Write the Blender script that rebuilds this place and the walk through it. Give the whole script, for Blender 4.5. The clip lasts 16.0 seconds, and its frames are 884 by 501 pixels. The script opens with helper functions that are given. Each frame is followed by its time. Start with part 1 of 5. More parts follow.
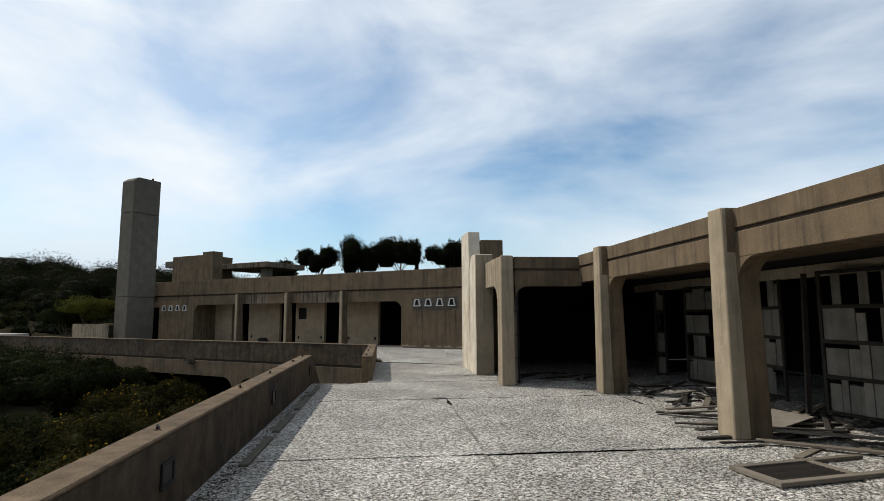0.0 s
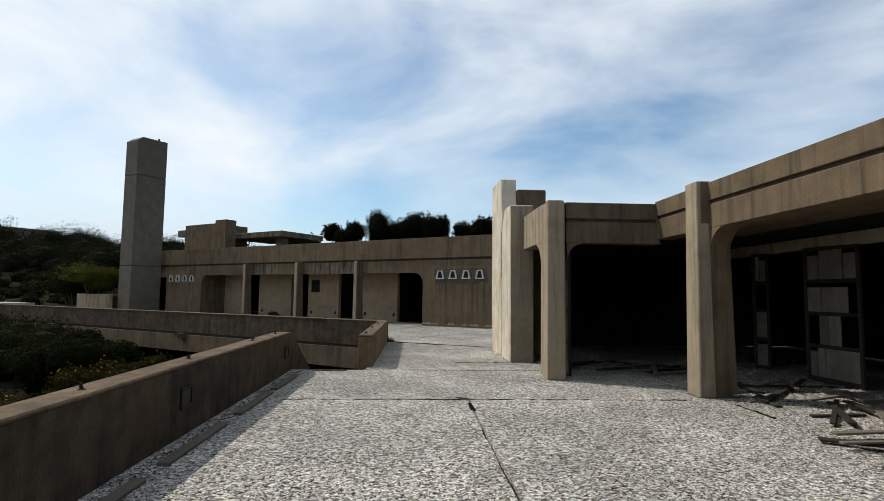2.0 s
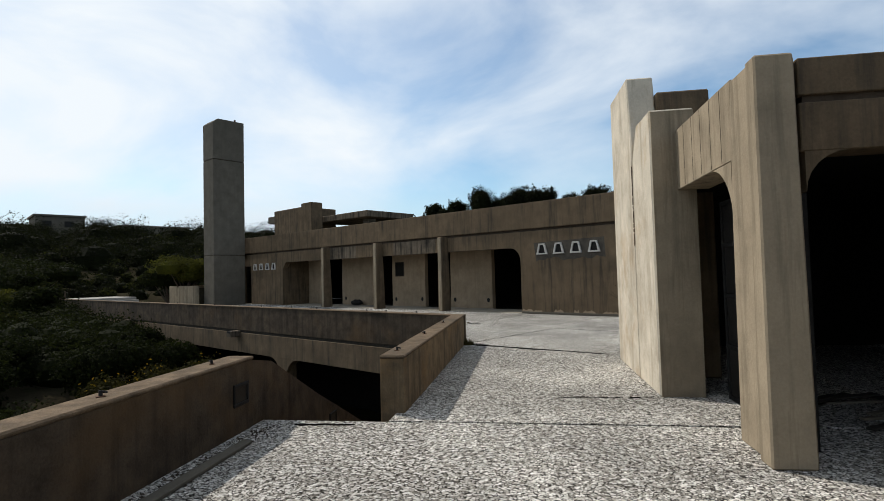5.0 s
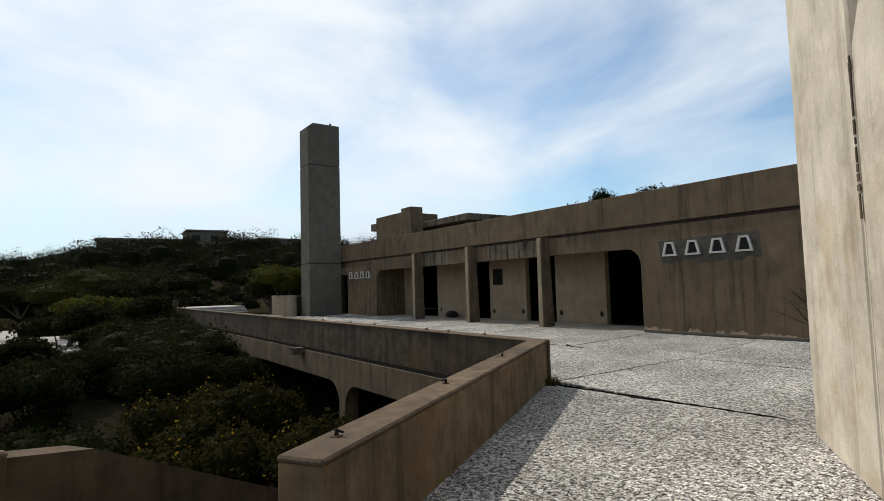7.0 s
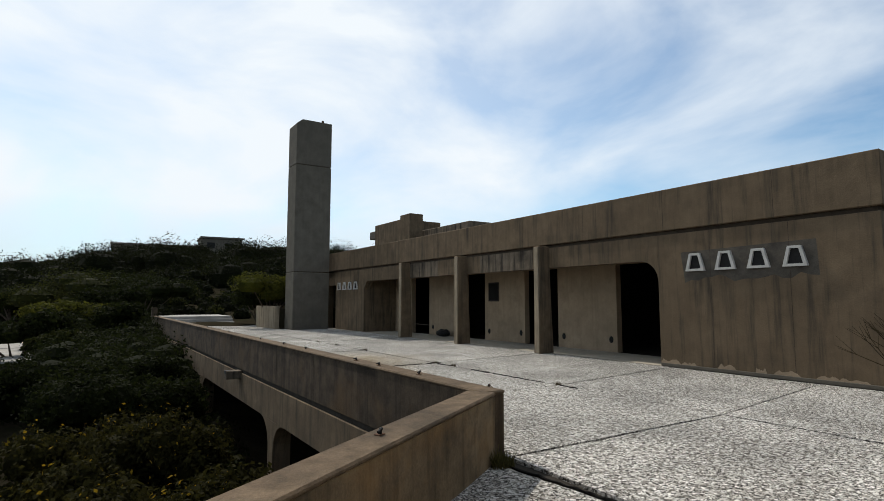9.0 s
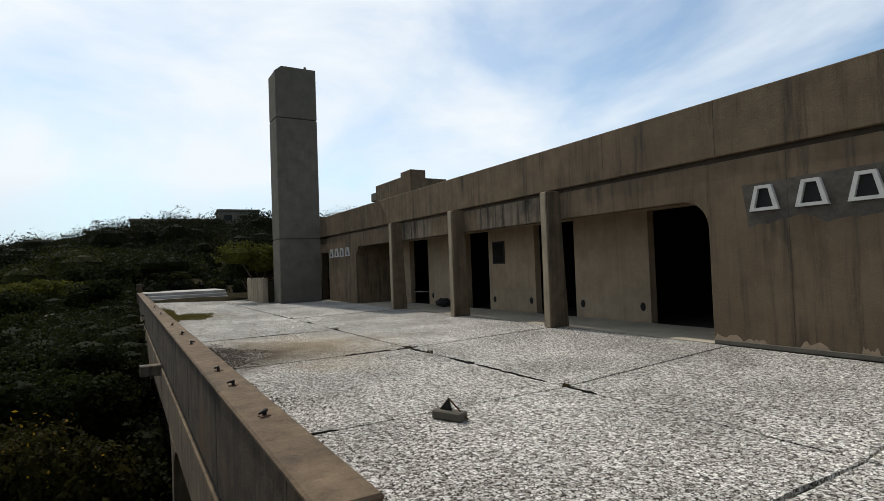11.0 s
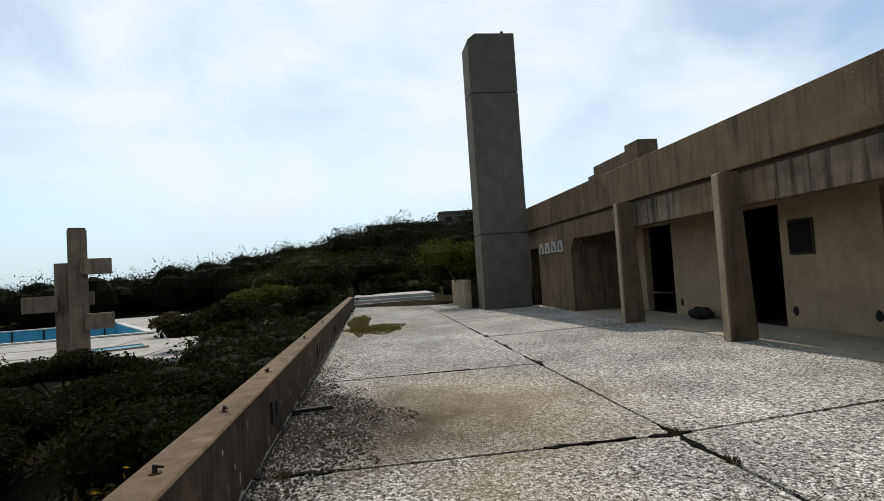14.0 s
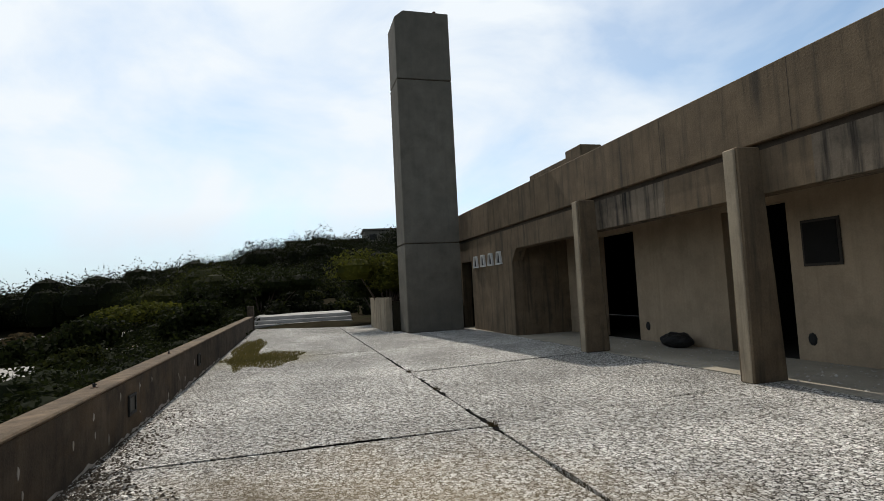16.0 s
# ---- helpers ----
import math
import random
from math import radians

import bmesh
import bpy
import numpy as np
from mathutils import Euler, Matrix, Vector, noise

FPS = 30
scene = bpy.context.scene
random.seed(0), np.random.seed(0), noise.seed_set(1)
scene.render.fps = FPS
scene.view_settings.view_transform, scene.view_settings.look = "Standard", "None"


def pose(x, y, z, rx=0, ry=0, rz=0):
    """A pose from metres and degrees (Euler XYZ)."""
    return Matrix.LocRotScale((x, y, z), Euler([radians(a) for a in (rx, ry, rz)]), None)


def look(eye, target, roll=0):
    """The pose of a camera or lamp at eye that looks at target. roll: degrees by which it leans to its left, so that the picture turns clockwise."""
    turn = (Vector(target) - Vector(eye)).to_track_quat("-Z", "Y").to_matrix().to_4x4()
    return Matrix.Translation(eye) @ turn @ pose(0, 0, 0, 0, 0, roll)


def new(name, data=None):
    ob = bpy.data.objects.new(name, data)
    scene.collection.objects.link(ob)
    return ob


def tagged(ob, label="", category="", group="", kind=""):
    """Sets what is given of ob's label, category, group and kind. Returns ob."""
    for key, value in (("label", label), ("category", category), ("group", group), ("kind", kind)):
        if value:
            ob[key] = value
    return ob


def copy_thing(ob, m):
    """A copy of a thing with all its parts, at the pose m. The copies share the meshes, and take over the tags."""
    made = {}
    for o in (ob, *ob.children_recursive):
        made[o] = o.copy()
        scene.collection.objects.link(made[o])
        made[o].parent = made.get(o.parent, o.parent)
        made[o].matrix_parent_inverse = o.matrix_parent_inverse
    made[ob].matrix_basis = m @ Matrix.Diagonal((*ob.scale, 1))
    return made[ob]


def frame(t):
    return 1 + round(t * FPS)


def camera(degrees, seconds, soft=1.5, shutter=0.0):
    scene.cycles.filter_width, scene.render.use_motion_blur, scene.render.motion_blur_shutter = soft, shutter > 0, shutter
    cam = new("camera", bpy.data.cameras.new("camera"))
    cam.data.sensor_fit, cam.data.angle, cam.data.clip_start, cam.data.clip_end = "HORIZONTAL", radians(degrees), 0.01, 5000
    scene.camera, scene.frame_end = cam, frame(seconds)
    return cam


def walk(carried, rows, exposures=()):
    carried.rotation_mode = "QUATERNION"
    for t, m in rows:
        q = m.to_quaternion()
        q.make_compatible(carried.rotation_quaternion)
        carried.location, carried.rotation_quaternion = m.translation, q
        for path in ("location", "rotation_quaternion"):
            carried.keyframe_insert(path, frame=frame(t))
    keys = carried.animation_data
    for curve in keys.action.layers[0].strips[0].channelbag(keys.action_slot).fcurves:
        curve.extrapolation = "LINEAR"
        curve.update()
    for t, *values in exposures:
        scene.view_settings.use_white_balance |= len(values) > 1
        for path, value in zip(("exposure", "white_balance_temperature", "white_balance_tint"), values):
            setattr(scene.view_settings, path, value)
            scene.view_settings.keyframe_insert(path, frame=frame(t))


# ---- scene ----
cam = camera(78.1, 16.0, soft=0.85)
PATH = [
    (0, (0.409, 1.189, 1.603), (-0.634, 2.88, 1.838), -0.3),
    (0.5, (0.017, 1.968, 1.506), (-1.037, 3.649, 1.762), 0.3),
    (1, (-0.42, 2.808, 1.42), (-1.503, 4.47, 1.67), 0.5),
    (1.5, (-0.887, 3.516, 1.369), (-2.0, 5.166, 1.575), 0.7),
    (2, (-1.332, 4.194, 1.373), (-2.469, 5.832, 1.533), 0.7),
    (2.5, (-1.639, 4.75, 1.447), (-2.796, 6.374, 1.602), -0.1),
    (3, (-2.033, 5.491, 1.444), (-3.209, 7.1, 1.602), -0.7),
    (3.2, (-2.231, 5.766, 1.411), (-3.407, 7.377, 1.562), -0.3),
    (5.3, (-4.068, 8.678, 1.446), (-5.585, 9.978, 1.533), -2.3),
    (5.5, (-4.261, 8.979, 1.467), (-5.83, 10.216, 1.563), -2.8),
    (6, (-4.813, 9.783, 1.469), (-6.471, 10.895, 1.597), -3.4),
    (6.5, (-5.203, 10.348, 1.445), (-6.888, 11.417, 1.582), -3.0),
    (7, (-5.684, 11.052, 1.398), (-7.393, 12.081, 1.53), -1.6),
    (7.5, (-5.976, 11.558, 1.374), (-7.697, 12.566, 1.521), -0.2),
    (8, (-6.44, 12.265, 1.35), (-8.176, 13.243, 1.526), 0.7),
    (8.5, (-6.861, 12.889, 1.412), (-8.603, 13.854, 1.593), 0.1),
    (8.7, (-7.104, 13.12, 1.411), (-8.846, 14.085, 1.594), 0.1),
    (10.8, (-9.69, 15.635, 1.384), (-11.476, 16.532, 1.48), -2.1),
    (11, (-9.848, 15.813, 1.39), (-11.64, 16.699, 1.447), -2.1),
    (11.5, (-10.321, 16.233, 1.365), (-12.141, 17.061, 1.432), -1.2),
    (12, (-10.993, 16.618, 1.367), (-12.861, 17.322, 1.496), -0.7),
    (12.5, (-11.766, 16.971, 1.378), (-13.698, 17.482, 1.471), -1.4),
    (13, (-12.551, 17.199, 1.44), (-14.518, 17.551, 1.524), -2.7),
    (13.5, (-13.24, 17.255, 1.47), (-15.225, 17.488, 1.548), -3.1),
    (14, (-14.056, 17.286, 1.473), (-16.05, 17.409, 1.557), -3.7),
    (14.5, (-14.754, 17.29, 1.508), (-16.751, 17.356, 1.606), -4.1),
    (15, (-15.427, 17.403, 1.454), (-17.423, 17.476, 1.572), -3.8),
    (15.5, (-16.211, 17.537, 1.41), (-18.199, 17.709, 1.541), -3.5),
    (16, (-17.251, 17.723, 1.321), (-19.205, 18.122, 1.464), -2.9),
]
walk(cam, [(t, look(eye, target, roll)) for t, eye, target, roll in PATH])

# ---- world, sun ----
EXPOSURE = 0.0
scene.view_settings.exposure = EXPOSURE
SUN_AZ = radians(190)
SUN_EL = radians(48)
sun_dir = Vector((math.cos(SUN_AZ) * math.cos(SUN_EL), math.sin(SUN_AZ) * math.cos(SUN_EL), math.sin(SUN_EL)))
world = bpy.data.worlds.new("world")
scene.world = world
world.use_nodes = True
wt = world.node_tree
wt.nodes.clear()


def wn(kind, **kw):
    n = wt.nodes.new(kind)
    for k, v in kw.items():
        setattr(n, k, v)
    return n


sky = wn("ShaderNodeTexSky", sky_type="NISHITA", sun_disc=False, sun_elevation=SUN_EL, sun_rotation=math.pi / 2 - SUN_AZ, dust_density=0.4, ozone_density=1.0, air_density=1.0)
coord = wn("ShaderNodeTexCoord")
stretch = wn("ShaderNodeMapping")
stretch.inputs["Rotation"].default_value = (0.0, 0.0, radians(20))
stretch.inputs["Scale"].default_value = (1.0, 1.7, 3.2)
cloud = wn("ShaderNodeTexNoise")
cloud.inputs["Scale"].default_value = 1.6
cloud.inputs["Detail"].default_value = 7
cloud.inputs["Roughness"].default_value = 0.52
cloud.inputs["Distortion"].default_value = 0.35
ramp = wn("ShaderNodeValToRGB")
ramp.color_ramp.elements[0].position = 0.36
ramp.color_ramp.elements[1].position = 0.72
mix = wn("ShaderNodeMixRGB")
mix.inputs[2].default_value = (9.0, 9.6, 10.1, 1)
back = wn("ShaderNodeBackground")
back.inputs["Strength"].default_value = 0.099
wout = wn("ShaderNodeOutputWorld")
wt.links.new(coord.outputs["Generated"], stretch.inputs["Vector"])
wt.links.new(stretch.outputs["Vector"], cloud.inputs["Vector"])
wt.links.new(cloud.outputs["Fac"], ramp.inputs["Fac"])
# the haze and thin cloud brighten towards the sun
toward = wn("ShaderNodeVectorMath", operation="DOT_PRODUCT")
toward.inputs[1].default_value = sun_dir
wt.links.new(coord.outputs["Generated"], toward.inputs[0])
glow = wn("ShaderNodeMapRange")
glow.inputs[1].default_value, glow.inputs[2].default_value = 0.45, 1.0
glow.inputs[3].default_value, glow.inputs[4].default_value = 0.0, 0.62
wt.links.new(toward.outputs["Value"], glow.inputs[0])
veil = wn("ShaderNodeMath", operation="ADD", use_clamp=True)
wt.links.new(ramp.outputs["Color"], veil.inputs[0])
wt.links.new(glow.outputs[0], veil.inputs[1])
wt.links.new(veil.outputs[0], mix.inputs[0])
azure = wn("ShaderNodeMixRGB", blend_type="MULTIPLY")
azure.inputs[0].default_value = 1.0
azure.inputs[2].default_value = (1.14, 1.30, 1.32, 1)
wt.links.new(sky.outputs["Color"], azure.inputs[1])
wt.links.new(azure.outputs["Color"], mix.inputs[1])
# pale blue haze along the horizon
height = wn("ShaderNodeSeparateXYZ")
wt.links.new(coord.outputs["Generated"], height.inputs[0])
low = wn("ShaderNodeMapRange")
low.inputs[1].default_value, low.inputs[2].default_value = 0.16, 0.02
low.inputs[3].default_value, low.inputs[4].default_value = 0.0, 0.8
wt.links.new(height.outputs["Z"], low.inputs[0])
haze = wn("ShaderNodeMixRGB")
haze.inputs[2].default_value = (5.4, 6.7, 8.0, 1)
wt.links.new(low.outputs[0], haze.inputs[0])
wt.links.new(mix.outputs["Color"], haze.inputs[1])
wt.links.new(haze.outputs["Color"], back.inputs["Color"])
wt.links.new(back.outputs["Background"], wout.inputs["Surface"])

sun_data = bpy.data.lights.new("sun", "SUN")
sun_data.energy, sun_data.angle, sun_data.color = 3.6, radians(0.6), (1.0, 0.95, 0.87)
sun = new("sun", sun_data)
sun.matrix_world = look((0, 0, 30), Vector((0, 0, 30)) - sun_dir)


# ---- materials ----
def material(name, base, rough=0.9, var=0.35, scale=6.0, fine=60.0, bump=0.25, streak=0.0, dark=(0.03, 0.03, 0.03), stain=0.0, metal=0.0, per=None, relief=0.02, moss=None, runs_from=0.51, spec=0.12):
    """Base colour with two scales of variation, vertical run-off streaks, stains and relief."""
    m = bpy.data.materials.new(name)
    m.use_nodes = True
    nt = m.node_tree
    bsdf = nt.nodes["Principled BSDF"]
    bsdf.inputs["Roughness"].default_value = rough
    bsdf.inputs["Metallic"].default_value = metal
    bsdf.inputs["Specular IOR Level"].default_value = spec
    link = nt.links.new

    def node(kind, **kw):
        n = nt.nodes.new(kind)
        for k, v in kw.items():
            if k in n.inputs:
                n.inputs[k].default_value = v
            else:
                setattr(n, k, v)
        return n

    def mixed(fac, a, b, blend="MIX"):
        n = node("ShaderNodeMixRGB", blend_type=blend)
        for i, v in enumerate((fac, a, b)):
            if isinstance(v, bpy.types.NodeSocket):
                link(v, n.inputs[i])
            else:
                n.inputs[i].default_value = v if i == 0 else (*v, 1)
        return n.outputs[0]

    def ramped(sock, lo, hi):
        n = node("ShaderNodeMapRange")
        link(sock, n.inputs[0])
        n.inputs[1].default_value, n.inputs[2].default_value = lo, hi
        return n.outputs[0]

    geo = node("ShaderNodeNewGeometry")
    big = node("ShaderNodeTexNoise", Scale=scale / 6, Detail=4.0, Roughness=0.6)
    mid = node("ShaderNodeTexNoise", Scale=scale, Detail=6.0, Roughness=0.62)
    grain = node("ShaderNodeTexNoise", Scale=fine, Detail=3.0, Roughness=0.6)
    for n in (big, mid, grain):
        link(geo.outputs["Position"], n.inputs["Vector"])
    light = tuple(min(1.0, c * (1 + var)) for c in base)
    deep = tuple(c * (1 - var) for c in base)
    col = mixed(ramped(mid.outputs["Fac"], 0.3, 0.7), deep, light)
    col = mixed(ramped(big.outputs["Fac"], 0.35, 0.7), col, mixed(0.55, col, deep))
    col = mixed(0.22, col, mixed(ramped(grain.outputs["Fac"], 0.3, 0.7), deep, light))
    if per:
        info = node("ShaderNodeObjectInfo") if per == "object" else geo
        rnd = info.outputs["Random" if per == "object" else "Random Per Island"]
        col = mixed(ramped(rnd, 0.0, 1.0), mixed(0.5, col, deep), mixed(0.5, col, light))
    if streak:
        squash = node("ShaderNodeMapping")
        squash.inputs["Scale"].default_value = (5.0, 5.0, 0.35)
        link(geo.outputs["Position"], squash.inputs["Vector"])
        runs = node("ShaderNodeTexNoise", Scale=1.3, Detail=5.0, Roughness=0.65)
        link(squash.outputs["Vector"], runs.inputs["Vector"])
        col = mixed(mixed(1.0, ramped(runs.outputs["Fac"], runs_from, runs_from + 0.2), (streak,) * 3, "MULTIPLY"), col, dark)
        if runs_from > 0.5:
            col = mixed(mixed(1.0, ramped(runs.outputs["Fac"], 0.44, 0.25), (streak * 0.6,) * 3, "MULTIPLY"), col, light)
    if stain:
        blot = node("ShaderNodeTexNoise", Scale=0.9, Detail=8.0, Roughness=0.7)
        link(geo.outputs["Position"], blot.inputs["Vector"])
        col = mixed(mixed(1.0, ramped(blot.outputs["Fac"], 0.49, 0.68), (stain,) * 3, "MULTIPLY"), col, dark)
    if moss:
        patch = node("ShaderNodeTexNoise", Scale=0.7, Detail=6.0, Roughness=0.65)
        link(geo.outputs["Position"], patch.inputs["Vector"])
        col = mixed(mixed(1.0, ramped(patch.outputs["Fac"], 0.52, 0.68), (0.6,) * 3, "MULTIPLY"), col, moss)
    link(col, bsdf.inputs["Base Color"])
    bmp = node("ShaderNodeBump", Strength=bump, Distance=relief)
    height = mixed(0.5, mid.outputs["Fac"], grain.outputs["Fac"])
    if streak:
        height = mixed(0.4, height, runs.outputs["Fac"])
    link(height, bmp.inputs["Height"])
    link(bmp.outputs["Normal"], bsdf.inputs["Normal"])
    return m


def pebbles(name):
    """Exposed-aggregate slabs: pale river pebbles set in dark worn mortar."""
    m = bpy.data.materials.new(name)
    m.use_nodes = True
    nt = m.node_tree
    bsdf = nt.nodes["Principled BSDF"]
    bsdf.inputs["Roughness"].default_value = 0.95
    bsdf.inputs["Specular IOR Level"].default_value = 0.05
    link = nt.links.new
    geo = nt.nodes.new("ShaderNodeNewGeometry")
    warp = nt.nodes.new("ShaderNodeTexNoise")
    warp.inputs["Scale"].default_value = 22.0
    warp.inputs["Detail"].default_value = 4.0
    link(geo.outputs["Position"], warp.inputs["Vector"])
    bend = nt.nodes.new("ShaderNodeMixRGB")
    bend.blend_type = "ADD"
    bend.inputs[0].default_value = 0.016
    link(geo.outputs["Position"], bend.inputs[1])
    link(warp.outputs["Color"], bend.inputs[2])
    cells = nt.nodes.new("ShaderNodeTexVoronoi")
    cells.inputs["Scale"].default_value = 40.0
    link(bend.outputs[0], cells.inputs["Vector"])
    edge = nt.nodes.new("ShaderNodeTexVoronoi")
    edge.feature = "DISTANCE_TO_EDGE"
    edge.inputs["Scale"].default_value = 40.0
    link(bend.outputs[0], edge.inputs["Vector"])
    tone = nt.nodes.new("ShaderNodeValToRGB")
    els = tone.color_ramp.elements
    els[0].position, els[0].color = 0.0, (0.10, 0.09, 0.075, 1)
    els[1].position, els[1].color = 1.0, (0.95, 0.92, 0.86, 1)
    e = els.new(0.35)
    e.color = (0.47, 0.435, 0.38, 1)
    e = els.new(0.7)
    e.color = (0.74, 0.705, 0.64, 1)
    link(cells.outputs["Color"], tone.inputs["Fac"])
    gap = nt.nodes.new("ShaderNodeMapRange")
    gap.inputs[1].default_value, gap.inputs[2].default_value = 0.0, 0.14
    speck = nt.nodes.new("ShaderNodeTexNoise")
    speck.inputs["Scale"].default_value, speck.inputs["Detail"].default_value = 26.0, 4.0
    speck.inputs["Roughness"].default_value = 0.7
    link(geo.outputs["Position"], speck.inputs["Vector"])
    shift = nt.nodes.new("ShaderNodeMath")
    shift.operation = "MULTIPLY_ADD"
    shift.inputs[1].default_value, shift.inputs[2].default_value = 1.0, -0.5
    link(speck.outputs["Fac"], shift.inputs[0])
    sunk = nt.nodes.new("ShaderNodeMath")
    sunk.operation = "ADD"
    link(edge.outputs["Distance"], sunk.inputs[0])
    link(shift.outputs[0], sunk.inputs[1])
    link(sunk.outputs[0], gap.inputs[0])
    mortar = nt.nodes.new("ShaderNodeMixRGB")
    mortar.inputs[1].default_value = (0.04, 0.035, 0.03, 1)
    link(gap.outputs[0], mortar.inputs[0])
    link(tone.outputs["Color"], mortar.inputs[2])
    wear = nt.nodes.new("ShaderNodeTexNoise")
    wear.inputs["Scale"].default_value, wear.inputs["Detail"].default_value, wear.inputs["Roughness"].default_value = 0.55, 8.0, 0.65
    link(geo.outputs["Position"], wear.inputs["Vector"])
    worn = nt.nodes.new("ShaderNodeMapRange")
    worn.inputs[1].default_value, worn.inputs[2].default_value = 0.42, 0.68
    worn.inputs[3].default_value, worn.inputs[4].default_value = 0.70, 1.14
    link(wear.outputs["Fac"], worn.inputs[0])
    tint = nt.nodes.new("ShaderNodeMixRGB")
    tint.blend_type = "MULTIPLY"
    tint.inputs[0].default_value = 1.0
    link(mortar.outputs[0], tint.inputs[1])
    link(worn.outputs[0], tint.inputs[2])
    link(tint.outputs[0], bsdf.inputs["Base Color"])
    # brown silt stains left by standing water
    ragged = nt.nodes.new("ShaderNodeTexNoise")
    ragged.inputs["Scale"].default_value, ragged.inputs["Detail"].default_value = 1.6, 7.0
    link(geo.outputs["Position"], ragged.inputs["Vector"])
    last = tint.outputs[0]
    for px, py, r, colour, amount in STAINS:
        sub = nt.nodes.new("ShaderNodeVectorMath")
        sub.operation = "SUBTRACT"
        sub.inputs[1].default_value = (px, py, 0)
        link(bend.outputs[0], sub.inputs[0])
        ln = nt.nodes.new("ShaderNodeVectorMath")
        ln.operation = "LENGTH"
        link(sub.outputs[0], ln.inputs[0])
        wob = nt.nodes.new("ShaderNodeMath")
        wob.operation = "MULTIPLY_ADD"
        wob.inputs[1].default_value = -0.9 * r
        link(ragged.outputs["Fac"], wob.inputs[0])
        link(ln.outputs["Value"], wob.inputs[2])
        fade = nt.nodes.new("ShaderNodeMapRange")
        fade.inputs[1].default_value, fade.inputs[2].default_value = 0.45 * r, -0.35 * r
        fade.inputs[3].default_value, fade.inputs[4].default_value = 0.0, amount
        link(wob.outputs[0], fade.inputs[0])
        mx = nt.nodes.new("ShaderNodeMixRGB")
        link(fade.outputs[0], mx.inputs[0])
        link(last, mx.inputs[1])
        mx.inputs[2].default_value = (*colour, 1)
        last = mx.outputs[0]
    link(last, bsdf.inputs["Base Color"])
    bmp = nt.nodes.new("ShaderNodeBump")
    bmp.inputs["Strength"].default_value, bmp.inputs["Distance"].default_value = 0.8, 0.012
    link(gap.outputs[0], bmp.inputs["Height"])
    link(bmp.outputs["Normal"], bsdf.inputs["Normal"])
    return m


def leaf_material(name, base, spread=0.5):
    m = bpy.data.materials.new(name)
    m.use_nodes = True
    nt = m.node_tree
    bsdf = nt.nodes["Principled BSDF"]
    bsdf.inputs["Roughness"].default_value = 0.8
    bsdf.inputs["Specular IOR Level"].default_value = 0.04
    geo = nt.nodes.new("ShaderNodeNewGeometry")
    pos = nt.nodes.new("ShaderNodeTexNoise")
    pos.inputs["Scale"].default_value = 0.5
    nt.links.new(geo.outputs["Position"], pos.inputs["Vector"])
    mx = nt.nodes.new("ShaderNodeMixRGB")
    mx.inputs[1].default_value = (*[c * (1 - spread) for c in base], 1)
    mx.inputs[2].default_value = (base[0] * (1 + 1.3 * spread), base[1] * (1 + spread), base[2] * (1 + 0.3 * spread), 1)
    add = nt.nodes.new("ShaderNodeMath")
    add.operation = "MULTIPLY_ADD"
    add.inputs[1].default_value = 0.6
    nt.links.new(geo.outputs["Random Per Island"], add.inputs[0])
    sub = nt.nodes.new("ShaderNodeMath")
    sub.operation = "SUBTRACT"
    sub.inputs[1].default_value = 0.3
    nt.links.new(pos.outputs["Fac"], sub.inputs[0])
    nt.links.new(sub.outputs[0], add.inputs[2])
    nt.links.new(add.outputs[0], mx.inputs[0])
    nt.links.new(mx.outputs[0], bsdf.inputs["Base Color"])
    thin = nt.nodes.new("ShaderNodeBsdfTranslucent")
    nt.links.new(mx.outputs[0], thin.inputs["Color"])
    both = nt.nodes.new("ShaderNodeMixShader")
    both.inputs[0].default_value = 0.42
    nt.links.new(bsdf.outputs[0], both.inputs[1])
    nt.links.new(thin.outputs[0], both.inputs[2])
    nt.links.new(both.outputs[0], nt.nodes["Material Output"].inputs["Surface"])
    return m


# block frames: R is the wing with the portico, F the long wing at the end of the terrace
R = pose(-2.878, 12.313, 0, 0, 0, 37.5)
F = pose(-11.65, 16.36, 0, 0, 0, 4.0)
PORTICO = R @ pose(0.22, 0, 0, 0, 0, 0.8)


def at_f(x, n, z=0.0):
    return F @ Vector((x, n, z))


def at_r(v, u, z=0.0):
    return R @ Vector((v, u, z))


STAINS = [(*at_f(-8.3, 2.0)[:2], 2.7, (0.27, 0.205, 0.12), 0.75), (*at_f(-7.9, 0.85)[:2], 2.3, (0.04, 0.031, 0.022), 0.93), (*at_f(-8.8, 0.45)[:2], 1.1, (0.06, 0.05, 0.04), 0.75), (*at_f(-5.9, 2.1)[:2], 1.0, (0.24, 0.19, 0.12), 0.4), (*at_f(-18.3, 1.1)[:2], 1.9, (0.16, 0.14, 0.06), 0.7)]
CONCRETE = material("board_marked_concrete", (0.135, 0.097, 0.060), 0.92, 0.42, 2.4, 45, 0.45, streak=0.85, dark=(0.045, 0.037, 0.028), stain=0.4)
FACADE = material("brown_facade_concrete", (0.135, 0.097, 0.060), 0.92, 0.3, 2.4, 45, 0.45, streak=0.85, dark=(0.045, 0.037, 0.028), stain=0.3)
CONCRETE_PALE = material("weathered_pale_concrete", (0.43, 0.375, 0.285), 0.92, 0.25, 2.5, 45, 0.35, streak=0.55, dark=(0.10, 0.085, 0.06), stain=0.25)
